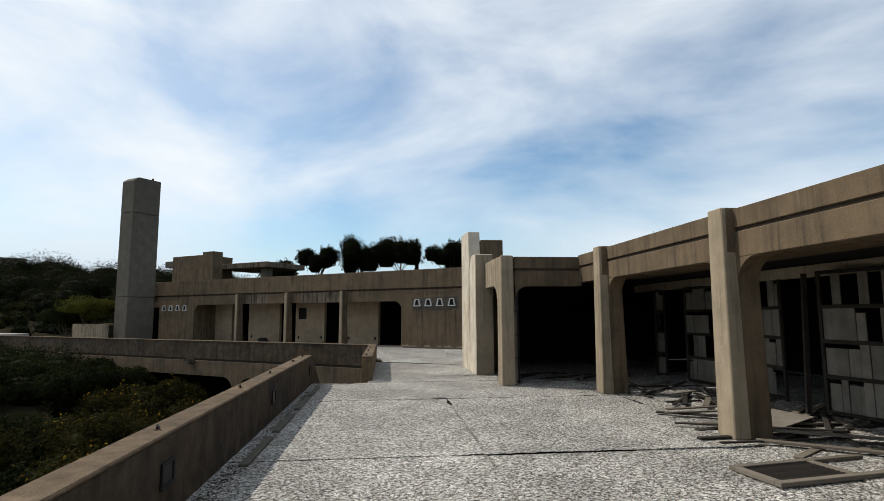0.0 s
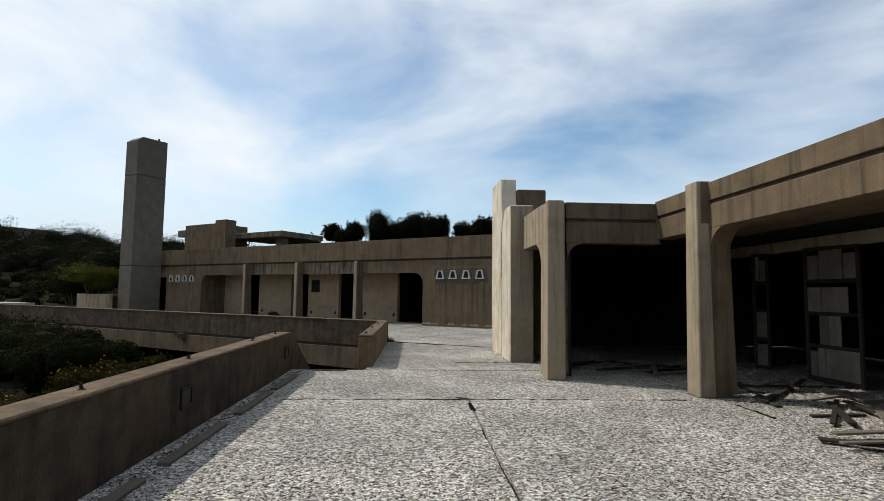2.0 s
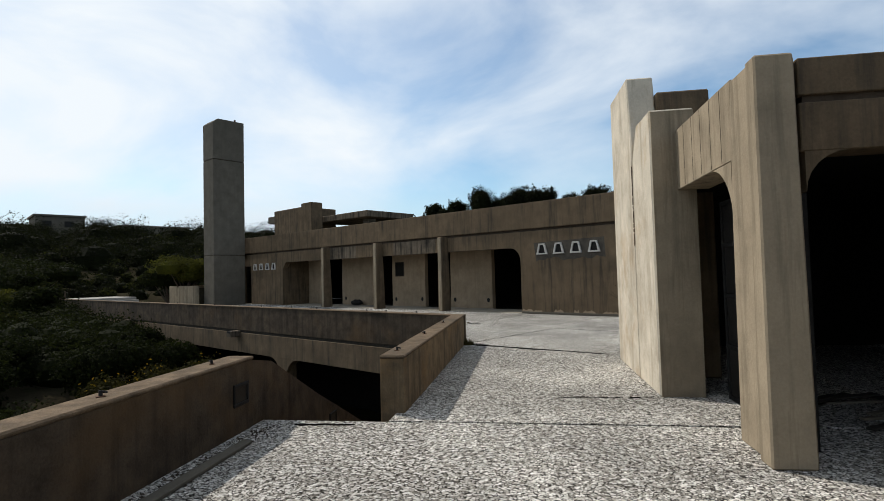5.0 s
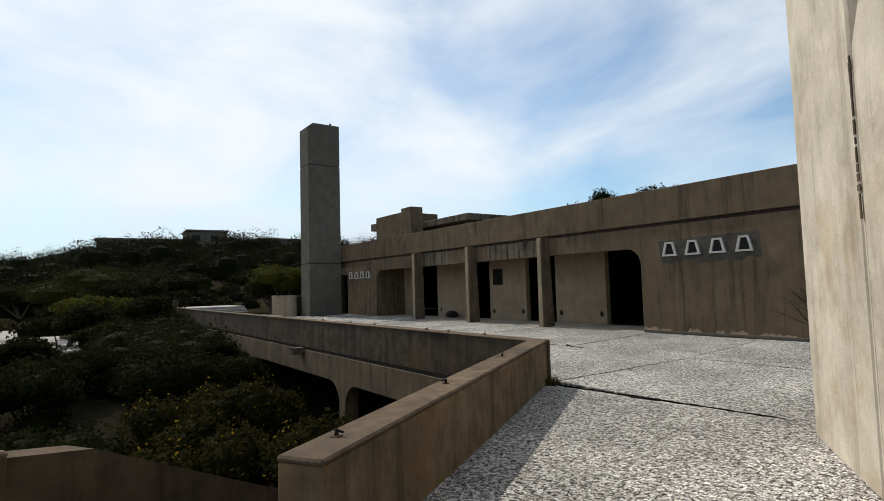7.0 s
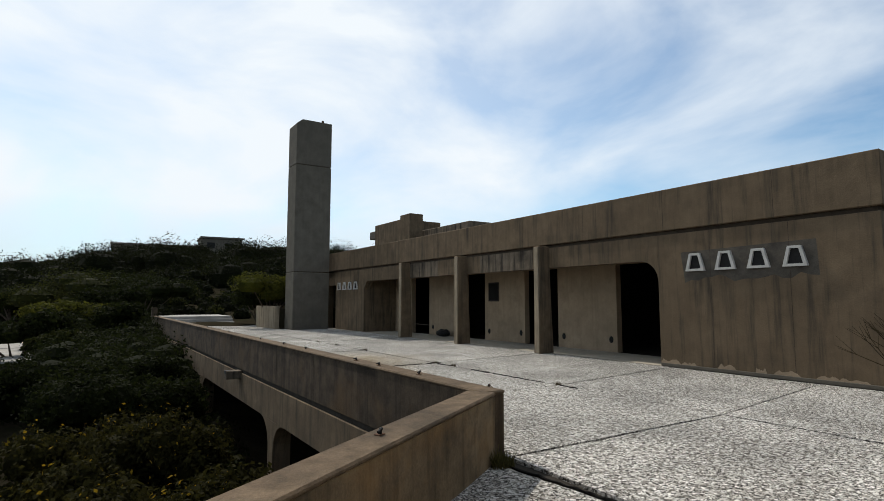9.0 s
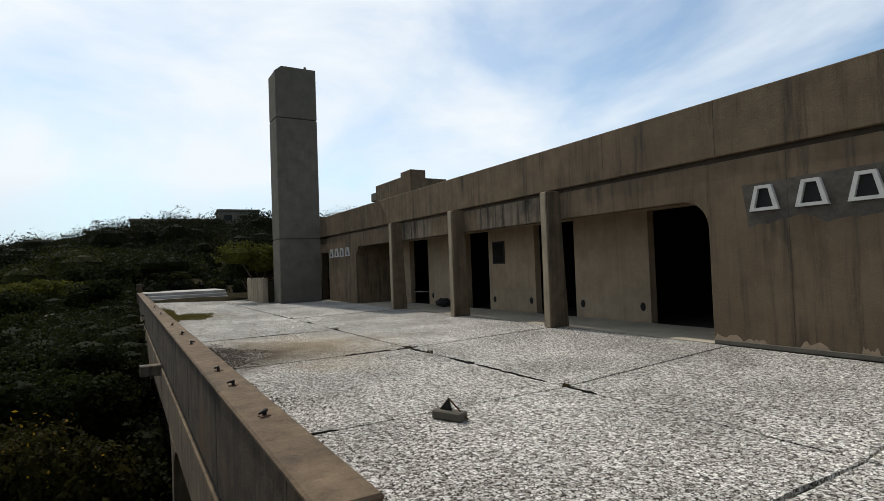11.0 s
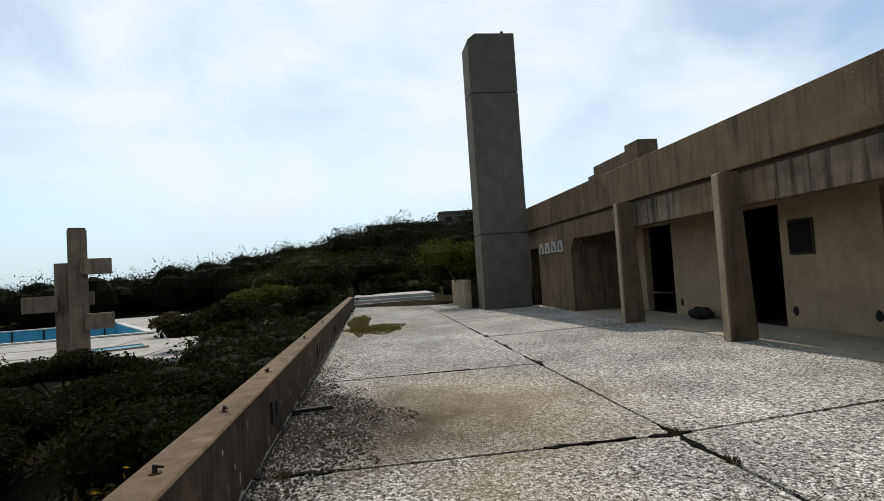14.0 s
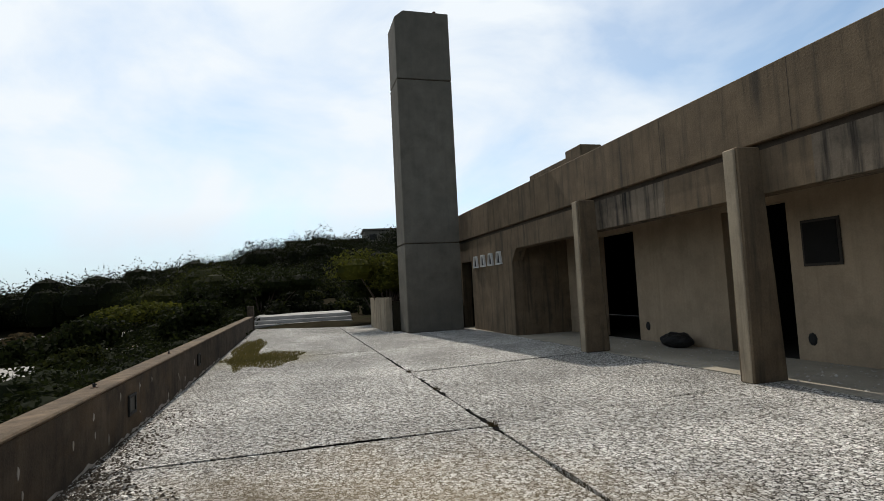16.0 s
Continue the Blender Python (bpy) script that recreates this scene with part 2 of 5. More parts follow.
CONCRETE_GREY = material("grey_tower_concrete", (0.118, 0.104, 0.082), 0.92, 0.28, 2.0, 40, 0.3, streak=0.3, dark=(0.07, 0.065, 0.055), stain=0.15)
PARAPET = material("lichened_parapet_concrete", (0.076, 0.056, 0.038), 0.93, 0.6, 4.5, 60, 0.7, streak=0.75, dark=(0.02, 0.017, 0.013), stain=0.7, moss=(0.10, 0.06, 0.028))
OCHRE = material("ochre_stained_parapet_concrete", (0.17, 0.122, 0.072), 0.93, 0.5, 4.5, 60, 0.7, streak=0.7, dark=(0.03, 0.025, 0.018), stain=0.6, moss=(0.26, 0.15, 0.06))
SCULPT = material("warm_sculpture_concrete", (0.22, 0.165, 0.11), 0.92, 0.4, 2.5, 40, 0.4, streak=0.7, dark=(0.06, 0.05, 0.04), stain=0.3)
# ochre stains on concrete whose base is lightened to carry the sunlight
PYLON = material("ochre_stained_sunlit_concrete", (0.55, 0.485, 0.385), 0.92, 0.24, 2.2, 45, 0.45, streak=0.5, dark=(0.17, 0.125, 0.075), stain=0.5, moss=(0.33, 0.20, 0.085))
COLUMN = material("beige_column_concrete", (0.29, 0.232, 0.16), 0.92, 0.25, 2.6, 45, 0.4, streak=0.7, dark=(0.09, 0.072, 0.05), stain=0.35)
# water stains of the beams; also the painted shade of the penthouse slab
STAINED_SHADED = material("stained_and_shaded_concrete", (0.15, 0.118, 0.084), 0.92, 0.3, 3.0, 45, 0.4, streak=0.95, dark=(0.016, 0.014, 0.012), stain=0.7, runs_from=0.47)
COPING = material("brown_coping_concrete", (0.13, 0.092, 0.058), 0.92, 0.55, 7.0, 60, 0.7, dark=(0.045, 0.035, 0.025), stain=0.65)
PLASTER = material("stained_cream_plaster", (0.31, 0.232, 0.155), 0.9, 0.28, 2.0, 40, 0.2, streak=0.35, dark=(0.17, 0.13, 0.085), stain=0.4)
# near-black: the gloom of unlit rooms is put into this colour
SOOT_SHADE = material("soot_and_shade_plaster", (0.014, 0.013, 0.012), 0.95, 0.3, 2.0, 30, 0.3)
GROOVE = material("dark_shadow_joint", (0.06, 0.045, 0.032), 0.95, 0.3, 8, 60, 0.3)
PEBBLE = pebbles("exposed_pebble_slab")
SCREED = material("dusty_cement_screed", (0.34, 0.30, 0.235), 0.93, 0.3, 1.8, 50, 0.3, dark=(0.14, 0.12, 0.09), stain=0.5)
PATCH = material("grey_cement_patch", (0.085, 0.074, 0.060), 0.93, 0.45, 5.0, 60, 0.4, dark=(0.03, 0.027, 0.024), stain=0.5)
BED = material("dirt_in_joints", (0.035, 0.03, 0.024), 1.0, 0.4, 12, 80, 0.5)
TAR = material("black_joint_tar", (0.008, 0.0075, 0.007), 0.9, 0.5, 14, 90, 0.6, spec=0.02)
WOOD = material("grey_weathered_wood", (0.16, 0.135, 0.105), 0.88, 0.4, 7, 90, 0.4, per="object")
WOOD_DARK = material("charred_dark_wood", (0.04, 0.034, 0.028), 0.85, 0.4, 7, 90, 0.4, per="object")
PLY = material("peeling_plywood", (0.22, 0.195, 0.16), 0.85, 0.4, 5, 60, 0.3, streak=0.5, dark=(0.07, 0.06, 0.05), stain=0.5, per="object")
BLACK = material("black_painted_metal", (0.018, 0.017, 0.016), 0.6, 0.3, 20, 120, 0.2)
RUST = material("rusted_steel", (0.09, 0.045, 0.025), 0.8, 0.5, 30, 160, 0.4)
WHITE = material("white_painted_concrete", (0.46, 0.44, 0.40), 0.85, 0.15, 12, 80, 0.2)
POOL = material("faded_blue_pool_paint", (0.07, 0.26, 0.36), 0.75, 0.25, 1.5, 30, 0.1, streak=0.3, dark=(0.04, 0.12, 0.16))
DECK = material("sunbleached_pool_deck", (0.33, 0.31, 0.28), 0.9, 0.3, 1.2, 20, 0.2, dark=(0.2, 0.18, 0.15), stain=0.5)
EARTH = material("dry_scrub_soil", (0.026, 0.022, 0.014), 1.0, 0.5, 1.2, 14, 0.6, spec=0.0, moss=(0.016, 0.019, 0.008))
BARK = material("rough_grey_bark", (0.08, 0.06, 0.045), 0.95, 0.4, 9, 60, 0.6)
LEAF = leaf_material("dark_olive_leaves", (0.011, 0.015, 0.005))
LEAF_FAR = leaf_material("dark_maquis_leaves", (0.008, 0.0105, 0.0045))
LEAF_BRIGHT = leaf_material("yellow_green_leaves", (0.05, 0.055, 0.011))
LEAF_OLIVE = leaf_material("olive_shrub_leaves", (0.022, 0.026, 0.008))
LEAF_BROOM = leaf_material("broom_shrub_leaves", (0.024, 0.024, 0.008), 0.6)
LEAF_DRY = leaf_material("dry_brown_twigs", (0.05, 0.04, 0.025))
FLOWER = leaf_material("yellow_broom_flowers", (0.20, 0.135, 0.012), 0.4)
GRASS = leaf_material("dry_yellow_grass", (0.085, 0.078, 0.032))


# ---- mesh helpers ----
def mesh_of(name, bm, mat):
    me = bpy.data.meshes.new(name)
    bm.normal_update()
    bm.to_mesh(me)
    bm.free()
    me.materials.append(mat)
    return me


def thing(name, m, label, category, group="", kind=""):
    ob = new(name)
    ob.matrix_world = m
    return tagged(ob, label, category, group, kind)


def part(name, bm, mat, parent, label=""):
    ob = new(name, mesh_of(name, bm, mat))
    ob.parent = parent
    return tagged(ob, label)


def solid(name, bm, mat, m, label, category, group="", kind="structure"):
    ob = new(name, mesh_of(name, bm, mat))
    ob.matrix_world = m
    return tagged(ob, label, category, group, kind)


def box(bm, x0, x1, y0, y1, z0, z1, bevel=0.0, taper=0.0):
    r = bmesh.ops.create_cube(bm, size=1)
    vs = r["verts"]
    for v in vs:
        k = taper if v.co.z > 0 else 0.0
        v.co = Vector(((x0 + x1) / 2 + v.co.x * (x1 - x0 - 2 * k), (y0 + y1) / 2 + v.co.y * (y1 - y0 - 2 * k), (z0 + z1) / 2 + v.co.z * (z1 - z0)))
    if bevel:
        es = list({e for v in vs for e in v.link_edges})
        bmesh.ops.bevel(bm, geom=es, offset=bevel, segments=1, affect="EDGES")
    return bm


def boxes(*rows, bevel=0.0):
    bm = bmesh.new()
    for r in rows:
        box(bm, *r, bevel=bevel)
    return bm


def prism(bm, outline, axis, a, b):
    """Extrudes a 2D outline along an axis: 'x': outline is (y, z); 'y': (x, z); 'z': (x, y)."""
    def co(p, k):
        return {"x": (k, p[0], p[1]), "y": (p[0], k, p[1]), "z": (p[0], p[1], k)}[axis]
    v0 = [bm.verts.new(co(p, a)) for p in outline]
    v1 = [bm.verts.new(co(p, b)) for p in outline]
    faces = [bm.faces.new(v0), bm.faces.new(v1)]
    for i in range(len(outline)):
        j = (i + 1) % len(outline)
        faces.append(bm.faces.new((v0[i], v0[j], v1[j], v1[i])))
    bmesh.ops.recalc_face_normals(bm, faces=faces)
    return bm


def haunch(x, z, r, sx, steps=6):
    """Outline that fills the corner under a beam at (x, z), rounding away towards sx."""
    pts = [(x, z)]
    for i in range(steps + 1):
        a = i / steps * math.pi / 2
        pts.append((x + sx * r * (1 - math.sin(a)), z - r * (1 - math.cos(a))))
    return pts


def tube(bm, a, b, r0, r1=None, seg=8):
    a, b = Vector(a), Vector(b)
    r1 = r0 if r1 is None else r1
    d = (b - a)
    m = Matrix.Translation((a + b) / 2) @ d.to_track_quat("Z", "Y").to_matrix().to_4x4()
    bmesh.ops.create_cone(bm, cap_ends=True, segments=seg, radius1=r0, radius2=r1, depth=d.length, matrix=m)
    return bm


# ---- structure: terrace floor ----
def clip(poly, px, py, nx, ny):
    """Keeps the part of a polygon on the side of a line that (nx, ny) points to."""
    out = []
    for i, p in enumerate(poly):
        q = poly[(i + 1) % len(poly)]
        a, b = (p[0] - px) * nx + (p[1] - py) * ny, (q[0] - px) * nx + (q[1] - py) * ny
        if a >= 0:
            out.append(p)
        if a * b < 0:
            k = a / (a - b)
            out.append((p[0] + k * (q[0] - p[0]), p[1] + k * (q[1] - p[1])))
    return out


def rect(m, x0, x1, y0, y1):
    return [(m @ Vector((x, y, 0)))[:2] for x, y in ((x0, y0), (x1, y0), (x1, y1), (x0, y1))]


floor_outline = [at_r(-6.2, -20)[:2], at_r(-6.2, 2.62)[:2], at_r(-4.6, 2.62)[:2], at_r(-4.6, 8.5)[:2], at_f(-0.3, -0.1)[:2], at_f(-34, -0.1)[:2], at_f(-34, 16)[:2], at_f(14, 16)[:2], at_r(14, -20)[:2]]
bm = bmesh.new()
prism(bm, floor_outline, "z", -0.35, -0.035)
bmesh.ops.triangulate(bm, faces=[f for f in bm.faces if len(f.verts) > 4])
floor = solid("floor", bm, BED, Matrix(), "terrace floor of pale exposed-pebble slabs with open joints", "floor")

# the joint between the two wings runs from the parapet corner to the pylon
ja, jb = at_r(-4.5, 8.45), at_r(-1.75, 6.95)
jd = (jb - ja).normalized()
jn = Vector((-jd.y, jd.x, 0))
if (at_f(-10, 4) - ja).dot(jn) < 0:
    jn = -jn
slab_polys = []
R_US = [-19.8, -16.0, -12.2, -8.3, -4.4, -0.16, 3.72, 7.5, 11.3]
R_VS = [-5.92, -3.0, 0.4, 3.3, 7.0, 12.0]
for u0, u1 in zip(R_US, R_US[1:]):
    vs = R_VS if u0 < -1 else [v for v in R_VS if v != -3.0]
    for v0, v1 in zip(vs, vs[1:]):
        p = rect(R, v0, v1, u0, u1)
        p = clip(p, ja.x, ja.y, -jn.x, -jn.y)
        if p and u1 > 2.62 and v0 < -4.6:
            c = at_r(-4.6, 0)
            d = R.to_3x3() @ Vector((1, 0, 0))
            e = R.to_3x3() @ Vector((0, -1, 0))
            g = at_r(0, 2.62)
            slab_polys.append((clip(p, g.x, g.y, e.x, e.y), 0.006))
            p = clip(clip(p, g.x, g.y, -e.x, -e.y), c.x, c.y, d.x, d.y)
        if len(p) > 2:
            slab_polys.append((p, 0.006))
F_XS = [-34, -31.0, -26.0, -22.1, -18.2, -14.35, -10.5, -6.7, -2.85, 0.0, 4.6, 9.1]
F_NS = [0.11, 3.55, 7.4]
for x0, x1 in zip(F_XS, F_XS[1:]):
    for n0, n1 in zip(F_NS, F_NS[1:]):
        # the cross joints lean back a little beyond the middle joint, towards the columns
        k = 0.5 if n0 > 1 else 0.0
        p = [at_f(x, n)[:2] for x, n in ((x0, n0), (x1, n0), (x1 - k, n1), (x0 - k, n1))]
        if x0 >= 0:
            p = clip(p, ja.x, ja.y, jn.x, jn.y)
        if len(p) > 2:
            slab_polys.append((p, 0.011))
porch = prism(bmesh.new(), [at_f(x, n)[:2] for x, n in ((-23.4, 7.412), (-3.6, 7.412), (-3.6, 9.09), (-23.4, 9.09))], "z", -0.05, 0.004)
part("porch_floor", porch, SCREED, floor, "smooth dusty cement floor under the facade beam")
rng = random.Random(4)


def area(p):
    return 0.5 * sum(p[i][0] * p[(i + 1) % len(p)][1] - p[(i + 1) % len(p)][0] * p[i][1] for i in range(len(p)))


for p, gap in slab_polys:
    if len(p) < 3 or abs(area(p)) < 0.15:
        continue
    if area(p) < 0:
        p = p[::-1]
    c = Vector((sum(q[0] for q in p) / len(p), sum(q[1] for q in p) / len(p)))
    ring = []
    for i, q in enumerate(p):
        a, b = Vector(q), Vector(p[(i + 1) % len(p)])
        k = max(1, int((b - a).length / 0.35))
        inward = Vector((-(b - a).y, (b - a).x)).normalized()
        for j in range(k):
            w = a.lerp(b, j / k)
            w = w + inward * (gap + (0.022 * rng.random() ** 3 if j else 0.002))
            w = w + (c - w).normalized() * 0.003
            ring.append(w)
    bm = bmesh.new()
    lift = rng.uniform(-0.006, 0.006)
    top = [bm.verts.new((*w, lift)) for w in ring]
    low = [bm.verts.new((*w, -0.05)) for w in ring]
    bm.faces.new(top)
    for i in range(len(ring)):
        j = (i + 1) % len(ring)
        bm.faces.new((low[i], low[j], top[j], top[i]))
    bmesh.ops.triangulate(bm, faces=[f for f in bm.faces if len(f.verts) > 4])
    part("slab", bm, PEBBLE, floor)


def tar_strip(a, b, width, seed):
    """Crumbling black joint filler standing up out of a joint."""
    r = random.Random(seed)
    a, b = Vector(a), Vector(b)
    d = (b - a).normalized()
    s = Vector((-d.y, d.x, 0))
    k = max(3, int((b - a).length / 0.07))
    bm = bmesh.new()
    rows = []
    for i in range(k + 1):
        c = a.lerp(b, i / k) + s * r.uniform(-0.015, 0.015)
        w = width * (0.25 + 0.75 * r.random()) * (0.3 if i in (0, k) else 1)
        h = 0.003 + 0.012 * r.random()
        rows.append([bm.verts.new(c - s * w + Vector((0, 0, -0.02))), bm.verts.new(c - s * w * 0.5 + Vector((0, 0, h))), bm.verts.new(c + s * w * 0.6 + Vector((0, 0, h * 0.8))), bm.verts.new(c + s * w + Vector((0, 0, -0.02)))])
    for p, q in zip(rows, rows[1:]):
        for i in range(3):
            bm.faces.new((p[i], q[i], q[i + 1], p[i + 1]))
    part("joint_filler", bm, TAR, floor, "crumbling black bitumen joint filler")


def r_tar(v0, u0, v1, u1, w, seed):
    tar_strip(at_r(v0, u0, 0), at_r(v1, u1, 0), w, seed)


def f_tar(x0, n0, x1, n1, w, seed):
    tar_strip(at_f(x0, n0, 0), at_f(x1, n1, 0), w, seed)


r_tar(-5.4, -0.16, -4.6, -0.16, 0.05, 1)
r_tar(-4.5, -0.16, -2.9, -0.16, 0.035, 2)
r_tar(-2.9, -0.16, -2.4, -0.16, 0.06, 3)
r_tar(-2.3, -0.16, -0.3, -0.16, 0.03, 4)
r_tar(-0.3, -0.16, 0.0, -0.16, 0.07, 5)
r_tar(-3.0, -0.9, -3.0, -0.35, 0.09, 6)
r_tar(-3.15, 0.0, -2.85, -0.15, 0.08, 7)
r_tar(-3.3, -4.4, -1.2, -4.4, 0.03, 8)
r_tar(0.4, -0.4, 0.42, -1.2, 0.05, 9)
r_tar(-5.5, 2.45, -4.9, 2.47, 0.06, 10)
f_tar(-2.85, 3.55, -2.4, 3.55, 0.05, 11)
f_tar(-7.0, 3.55, -6.0, 3.55, 0.06, 12)
f_tar(-5.3, 3.55, -4.7, 3.55, 0.09, 13)
f_tar(-4.6, 3.55, -3.2, 3.55, 0.04, 14)
f_tar(-6.7, 2.4, -6.7, 3.2, 0.06, 15)
f_tar(-6.7, 3.3, -6.7, 3.7, 0.10, 16)
f_tar(-6.7, 0.1, -6.7, 0.8, 0.08, 17)
f_tar(-10.5, 1.6, -10.5, 2.5, 0.04, 18)
f_tar(-11.3, 3.55, -10.2, 3.55, 0.06, 19)
f_tar(-13.55, 3.55, -12.2, 3.55, 0.05, 20)
f_tar(-16.5, 3.55, -15.0, 3.55, 0.04, 21)
f_tar(-2.85, 0.4, -2.85, 0.9, 0.05, 22)
tar_strip(ja.lerp(jb, 0.30), ja.lerp(jb, 0.95), 0.035, 24)
tar_strip(ja.lerp(jb, 0.40), ja.lerp(jb, 0.68), 0.085, 25)
tar_strip(ja.lerp(jb, 0.02), ja.lerp(jb, 0.32), 0.03, 27)
tar_strip(at_r(-2.9, 3.72), at_r(-1.8, 3.72), 0.035, 26)


# ---- structure: parapets, stair ----
def wall_run(name, m, x0, x1, y0, y1, z0, z1, label, mat=PARAPET, coping=True):
    w = thing(name, m, label, "parapet", kind="structure")
    part("wall_body", boxes((x0, x1, y0, y1, z0, z1 - 0.035), bevel=0.006), mat, w)
    if coping:
        part("coping", boxes((x0 - 0.006, x1 + 0.006, y0 - 0.006, y1 + 0.006, z1 - 0.035, z1), bevel=0.012), COPING, w, "worn brown parapet top")
    return w


wall_run("parapet_1", R, -6.16, -5.9, -20, 2.4, -3.3, 0.68, "low brown concrete parapet with worn top edge")
wall_run("parapet_2", R, -4.76, -4.50, 2.93, 8.45, -3.3, 0.60, "short low ochre-stained concrete parapet beside the stairwell", OCHRE)
bm = bmesh.new()
prism(bm, [(2.402, -3.3), (2.402, 0.64), (2.85, 0.56), (4.17, -0.08), (8.3, -1.95), (8.3, -3.3)], "x", -6.16, -5.93)
solid("stair_wall", bm, PARAPET, R, "sloping concrete wall beside the descending stair", "wall")
stair = thing("stair", R, "concrete stair going down from the terrace", "stair", kind="structure")
for i in range(15):
    u0 = 2.63 + 0.38 * i
    part("step", boxes((-5.925, -4.77, u0, u0 + 0.38, -3.3, -0.18 * (i + 1)), bevel=0.008), CONCRETE, stair)

outer = thing("parapet_3", F, "long concrete terrace parapet above an arched retaining wall", "parapet", kind="structure")
part("wall_body", boxes((-30.3, -0.06, -0.12, 0.11, -0.16, 0.555), bevel=0.006), PARAPET, outer)
part("coping", boxes((-30.31, -0.055, -0.13, 0.12, 0.555, 0.59), bevel=0.012), COPING, outer, "worn brown parapet top")
part("groove", boxes((-30.3, 0.1, -0.08, 0.1, -0.24, -0.16)), GROOVE, outer)
beam = bmesh.new()
box(beam, -30.3, 0.1, -0.135, 0.095, -0.85, -0.24, bevel=0.006)
part("beam", beam, CONCRETE, outer)
for px in (0.9, -6.7, -14.2, -21.7, -29.2):
    bm = bmesh.new()
    box(bm, px - 0.16, px + 0.16, -0.14, 0.2, -3.4, -0.851)
    prism(bm, haunch(px + 0.16, -0.851, 0.55, 1), "y", -0.138, 0.09)
    prism(bm, haunch(px - 0.16, -0.851, 0.55, -1), "y", -0.138, 0.09)
    part("pillar", bm, CONCRETE, outer)
# shade behind the arches is painted on as near-black
part("back_wall", boxes((-30.3, 0.1, 3.5, 3.7, -3.4, -0.36)), SOOT_SHADE, outer, "wall under the terrace, coloured near-black as shade")
part("end_post", boxes((-30.75, -30.32, -0.14, 0.13, -3.3, 1.03), bevel=0.015), PARAPET, outer)
for i in range(15):
    x_ = -28.5 + 2.0 * i
    part("formwork_joint", boxes((x_, x_ + 0.01, -0.1222, -0.1206, -0.15, 0.545)), GROOVE, outer)
for px in (-9.3, -19.0):
    s = thing("spout", F @ pose(px, -0.122, -0.24), "square concrete water spout in the terrace wall", "water spout", "spouts of the terrace wall")
    part("channel", boxes((-0.14, 0.14, -0.34, -0.002, -0.12, 0.06), bevel=0.012), STAINED_SHADED, s)
    # black block paints the shaded hollow of the channel
    part("mouth", boxes((-0.09, 0.09, -0.345, -0.24, 0.0, 0.065)), BLACK, s)


# ---- structure: wing with the portico (R) ----
def portico_column(name, v0, u0, base, top, label, m, du=0.36, dv=0.52):
    """A column with a flared foot, a proud front rib and rounded haunches under the beam."""
    c = thing(name, m, label, "column", "portico columns", "structure")
    bm = bmesh.new()
    prism(bm, [(v0, base), (v0 + dv, base), (v0 + dv - 0.05, top - 0.75), (v0 + dv - 0.05, top), (v0 + 0.05, top), (v0 + 0.03, top - 0.75)], "y", u0 + 0.02, u0 + du - 0.02)
    bmesh.ops.bevel(bm, geom=list(bm.edges), offset=0.012, segments=1, affect="EDGES")
    part("shaft", bm, CONCRETE, c)
    bm = bmesh.new()
    box(bm, v0 - 0.03, v0 + 0.2, u0, u0 + du, base, top, bevel=0.014, taper=0.025)
    # lighter than the shaft: sunlight on the rib is put into its colour
    part("front_rib", bm, COLUMN, c)
    return c


BEAM_LO, BEAM_HI = 2.34, 2.99
for i, u0 in enumerate((-12.3, -8.2, -4.1, 0.0)):
    portico_column("column", 0.0, u0, 0.0, 3.01, "tall tapered beige concrete portico column", PORTICO)


def beam_run(name, m, x0, x1, y0, y1, lo, hi, label, haunches=(), axis="y", g0=0.52, g1=0.60, mat=CONCRETE):
    """A two-band beam with a recessed groove; haunches: (place, direction) of rounded corners under it."""
    b = thing(name, m, label, "beam", kind="structure")
    h = hi - lo
    za, zb = lo + g0 * h, lo + g1 * h
    part("lower_band", boxes((x0, x1, y0, y1, lo, za), bevel=0.008), mat, b)
    e = 0.035
    part("groove", boxes((x0 + e, x1 - e, y0 + e, y1 - e, za, zb)), GROOVE, b)
    part("upper_band", boxes((x0, x1, y0, y1, zb, hi), bevel=0.008), mat, b)
    for p, d, r in haunches:
        bm = bmesh.new()
        lo2, hi2 = ((x0, x1) if axis == "y" else (y0, y1))
        prism(bm, haunch(p, lo, r, d), "x" if axis == "y" else "y", lo2 + 0.002, hi2 - 0.002)
        part("haunch", bm, mat, b)
    return b


hs = []
for u0 in (-12.3, -8.2, -4.1, 0.0):
    hs += [(u0 + 0.33, 1, 0.4), (u0 + 0.03, -1, 0.4)]
beam_run("beam_1", PORTICO, 0.16, 0.46, -19, 1.66, BEAM_LO, BEAM_HI, "long two-band concrete portico beam with a dark groove", hs)
beam_run("beam_2", R, -1.2, 0.42, 1.62, 1.92, 2.26, 2.95, "short concrete beam over the dark corner opening", [(-1.18, 1, 0.3)], axis="x")
c2 = thing("column", R, "tall tapered beige concrete portico column", "column", "portico columns", "structure")
bm = prism(bmesh.new(), [(1.6, 0.0), (2.22, 0.0), (2.17, 1.92), (2.1, 2.968), (1.62, 2.968)], "x", -1.5, -1.22)
bmesh.ops.bevel(bm, geom=list(bm.edges), offset=0.012, segments=1, affect="EDGES")
part("shaft", bm, COLUMN, c2)
bm = bmesh.new()
box(bm, -1.55, -1.24, 1.52, 1.72, 0.0, 2.97, bevel=0.014, taper=0.02)
part("front_rib", bm, COLUMN, c2)
arch = thing("beam_3", R, "plain concrete beam with one rounded arch corner", "beam", kind="structure")
part("band", boxes((-1.498, -1.16, 2.102, 3.765, 2.31, 2.985), bevel=0.008), COLUMN, arch)
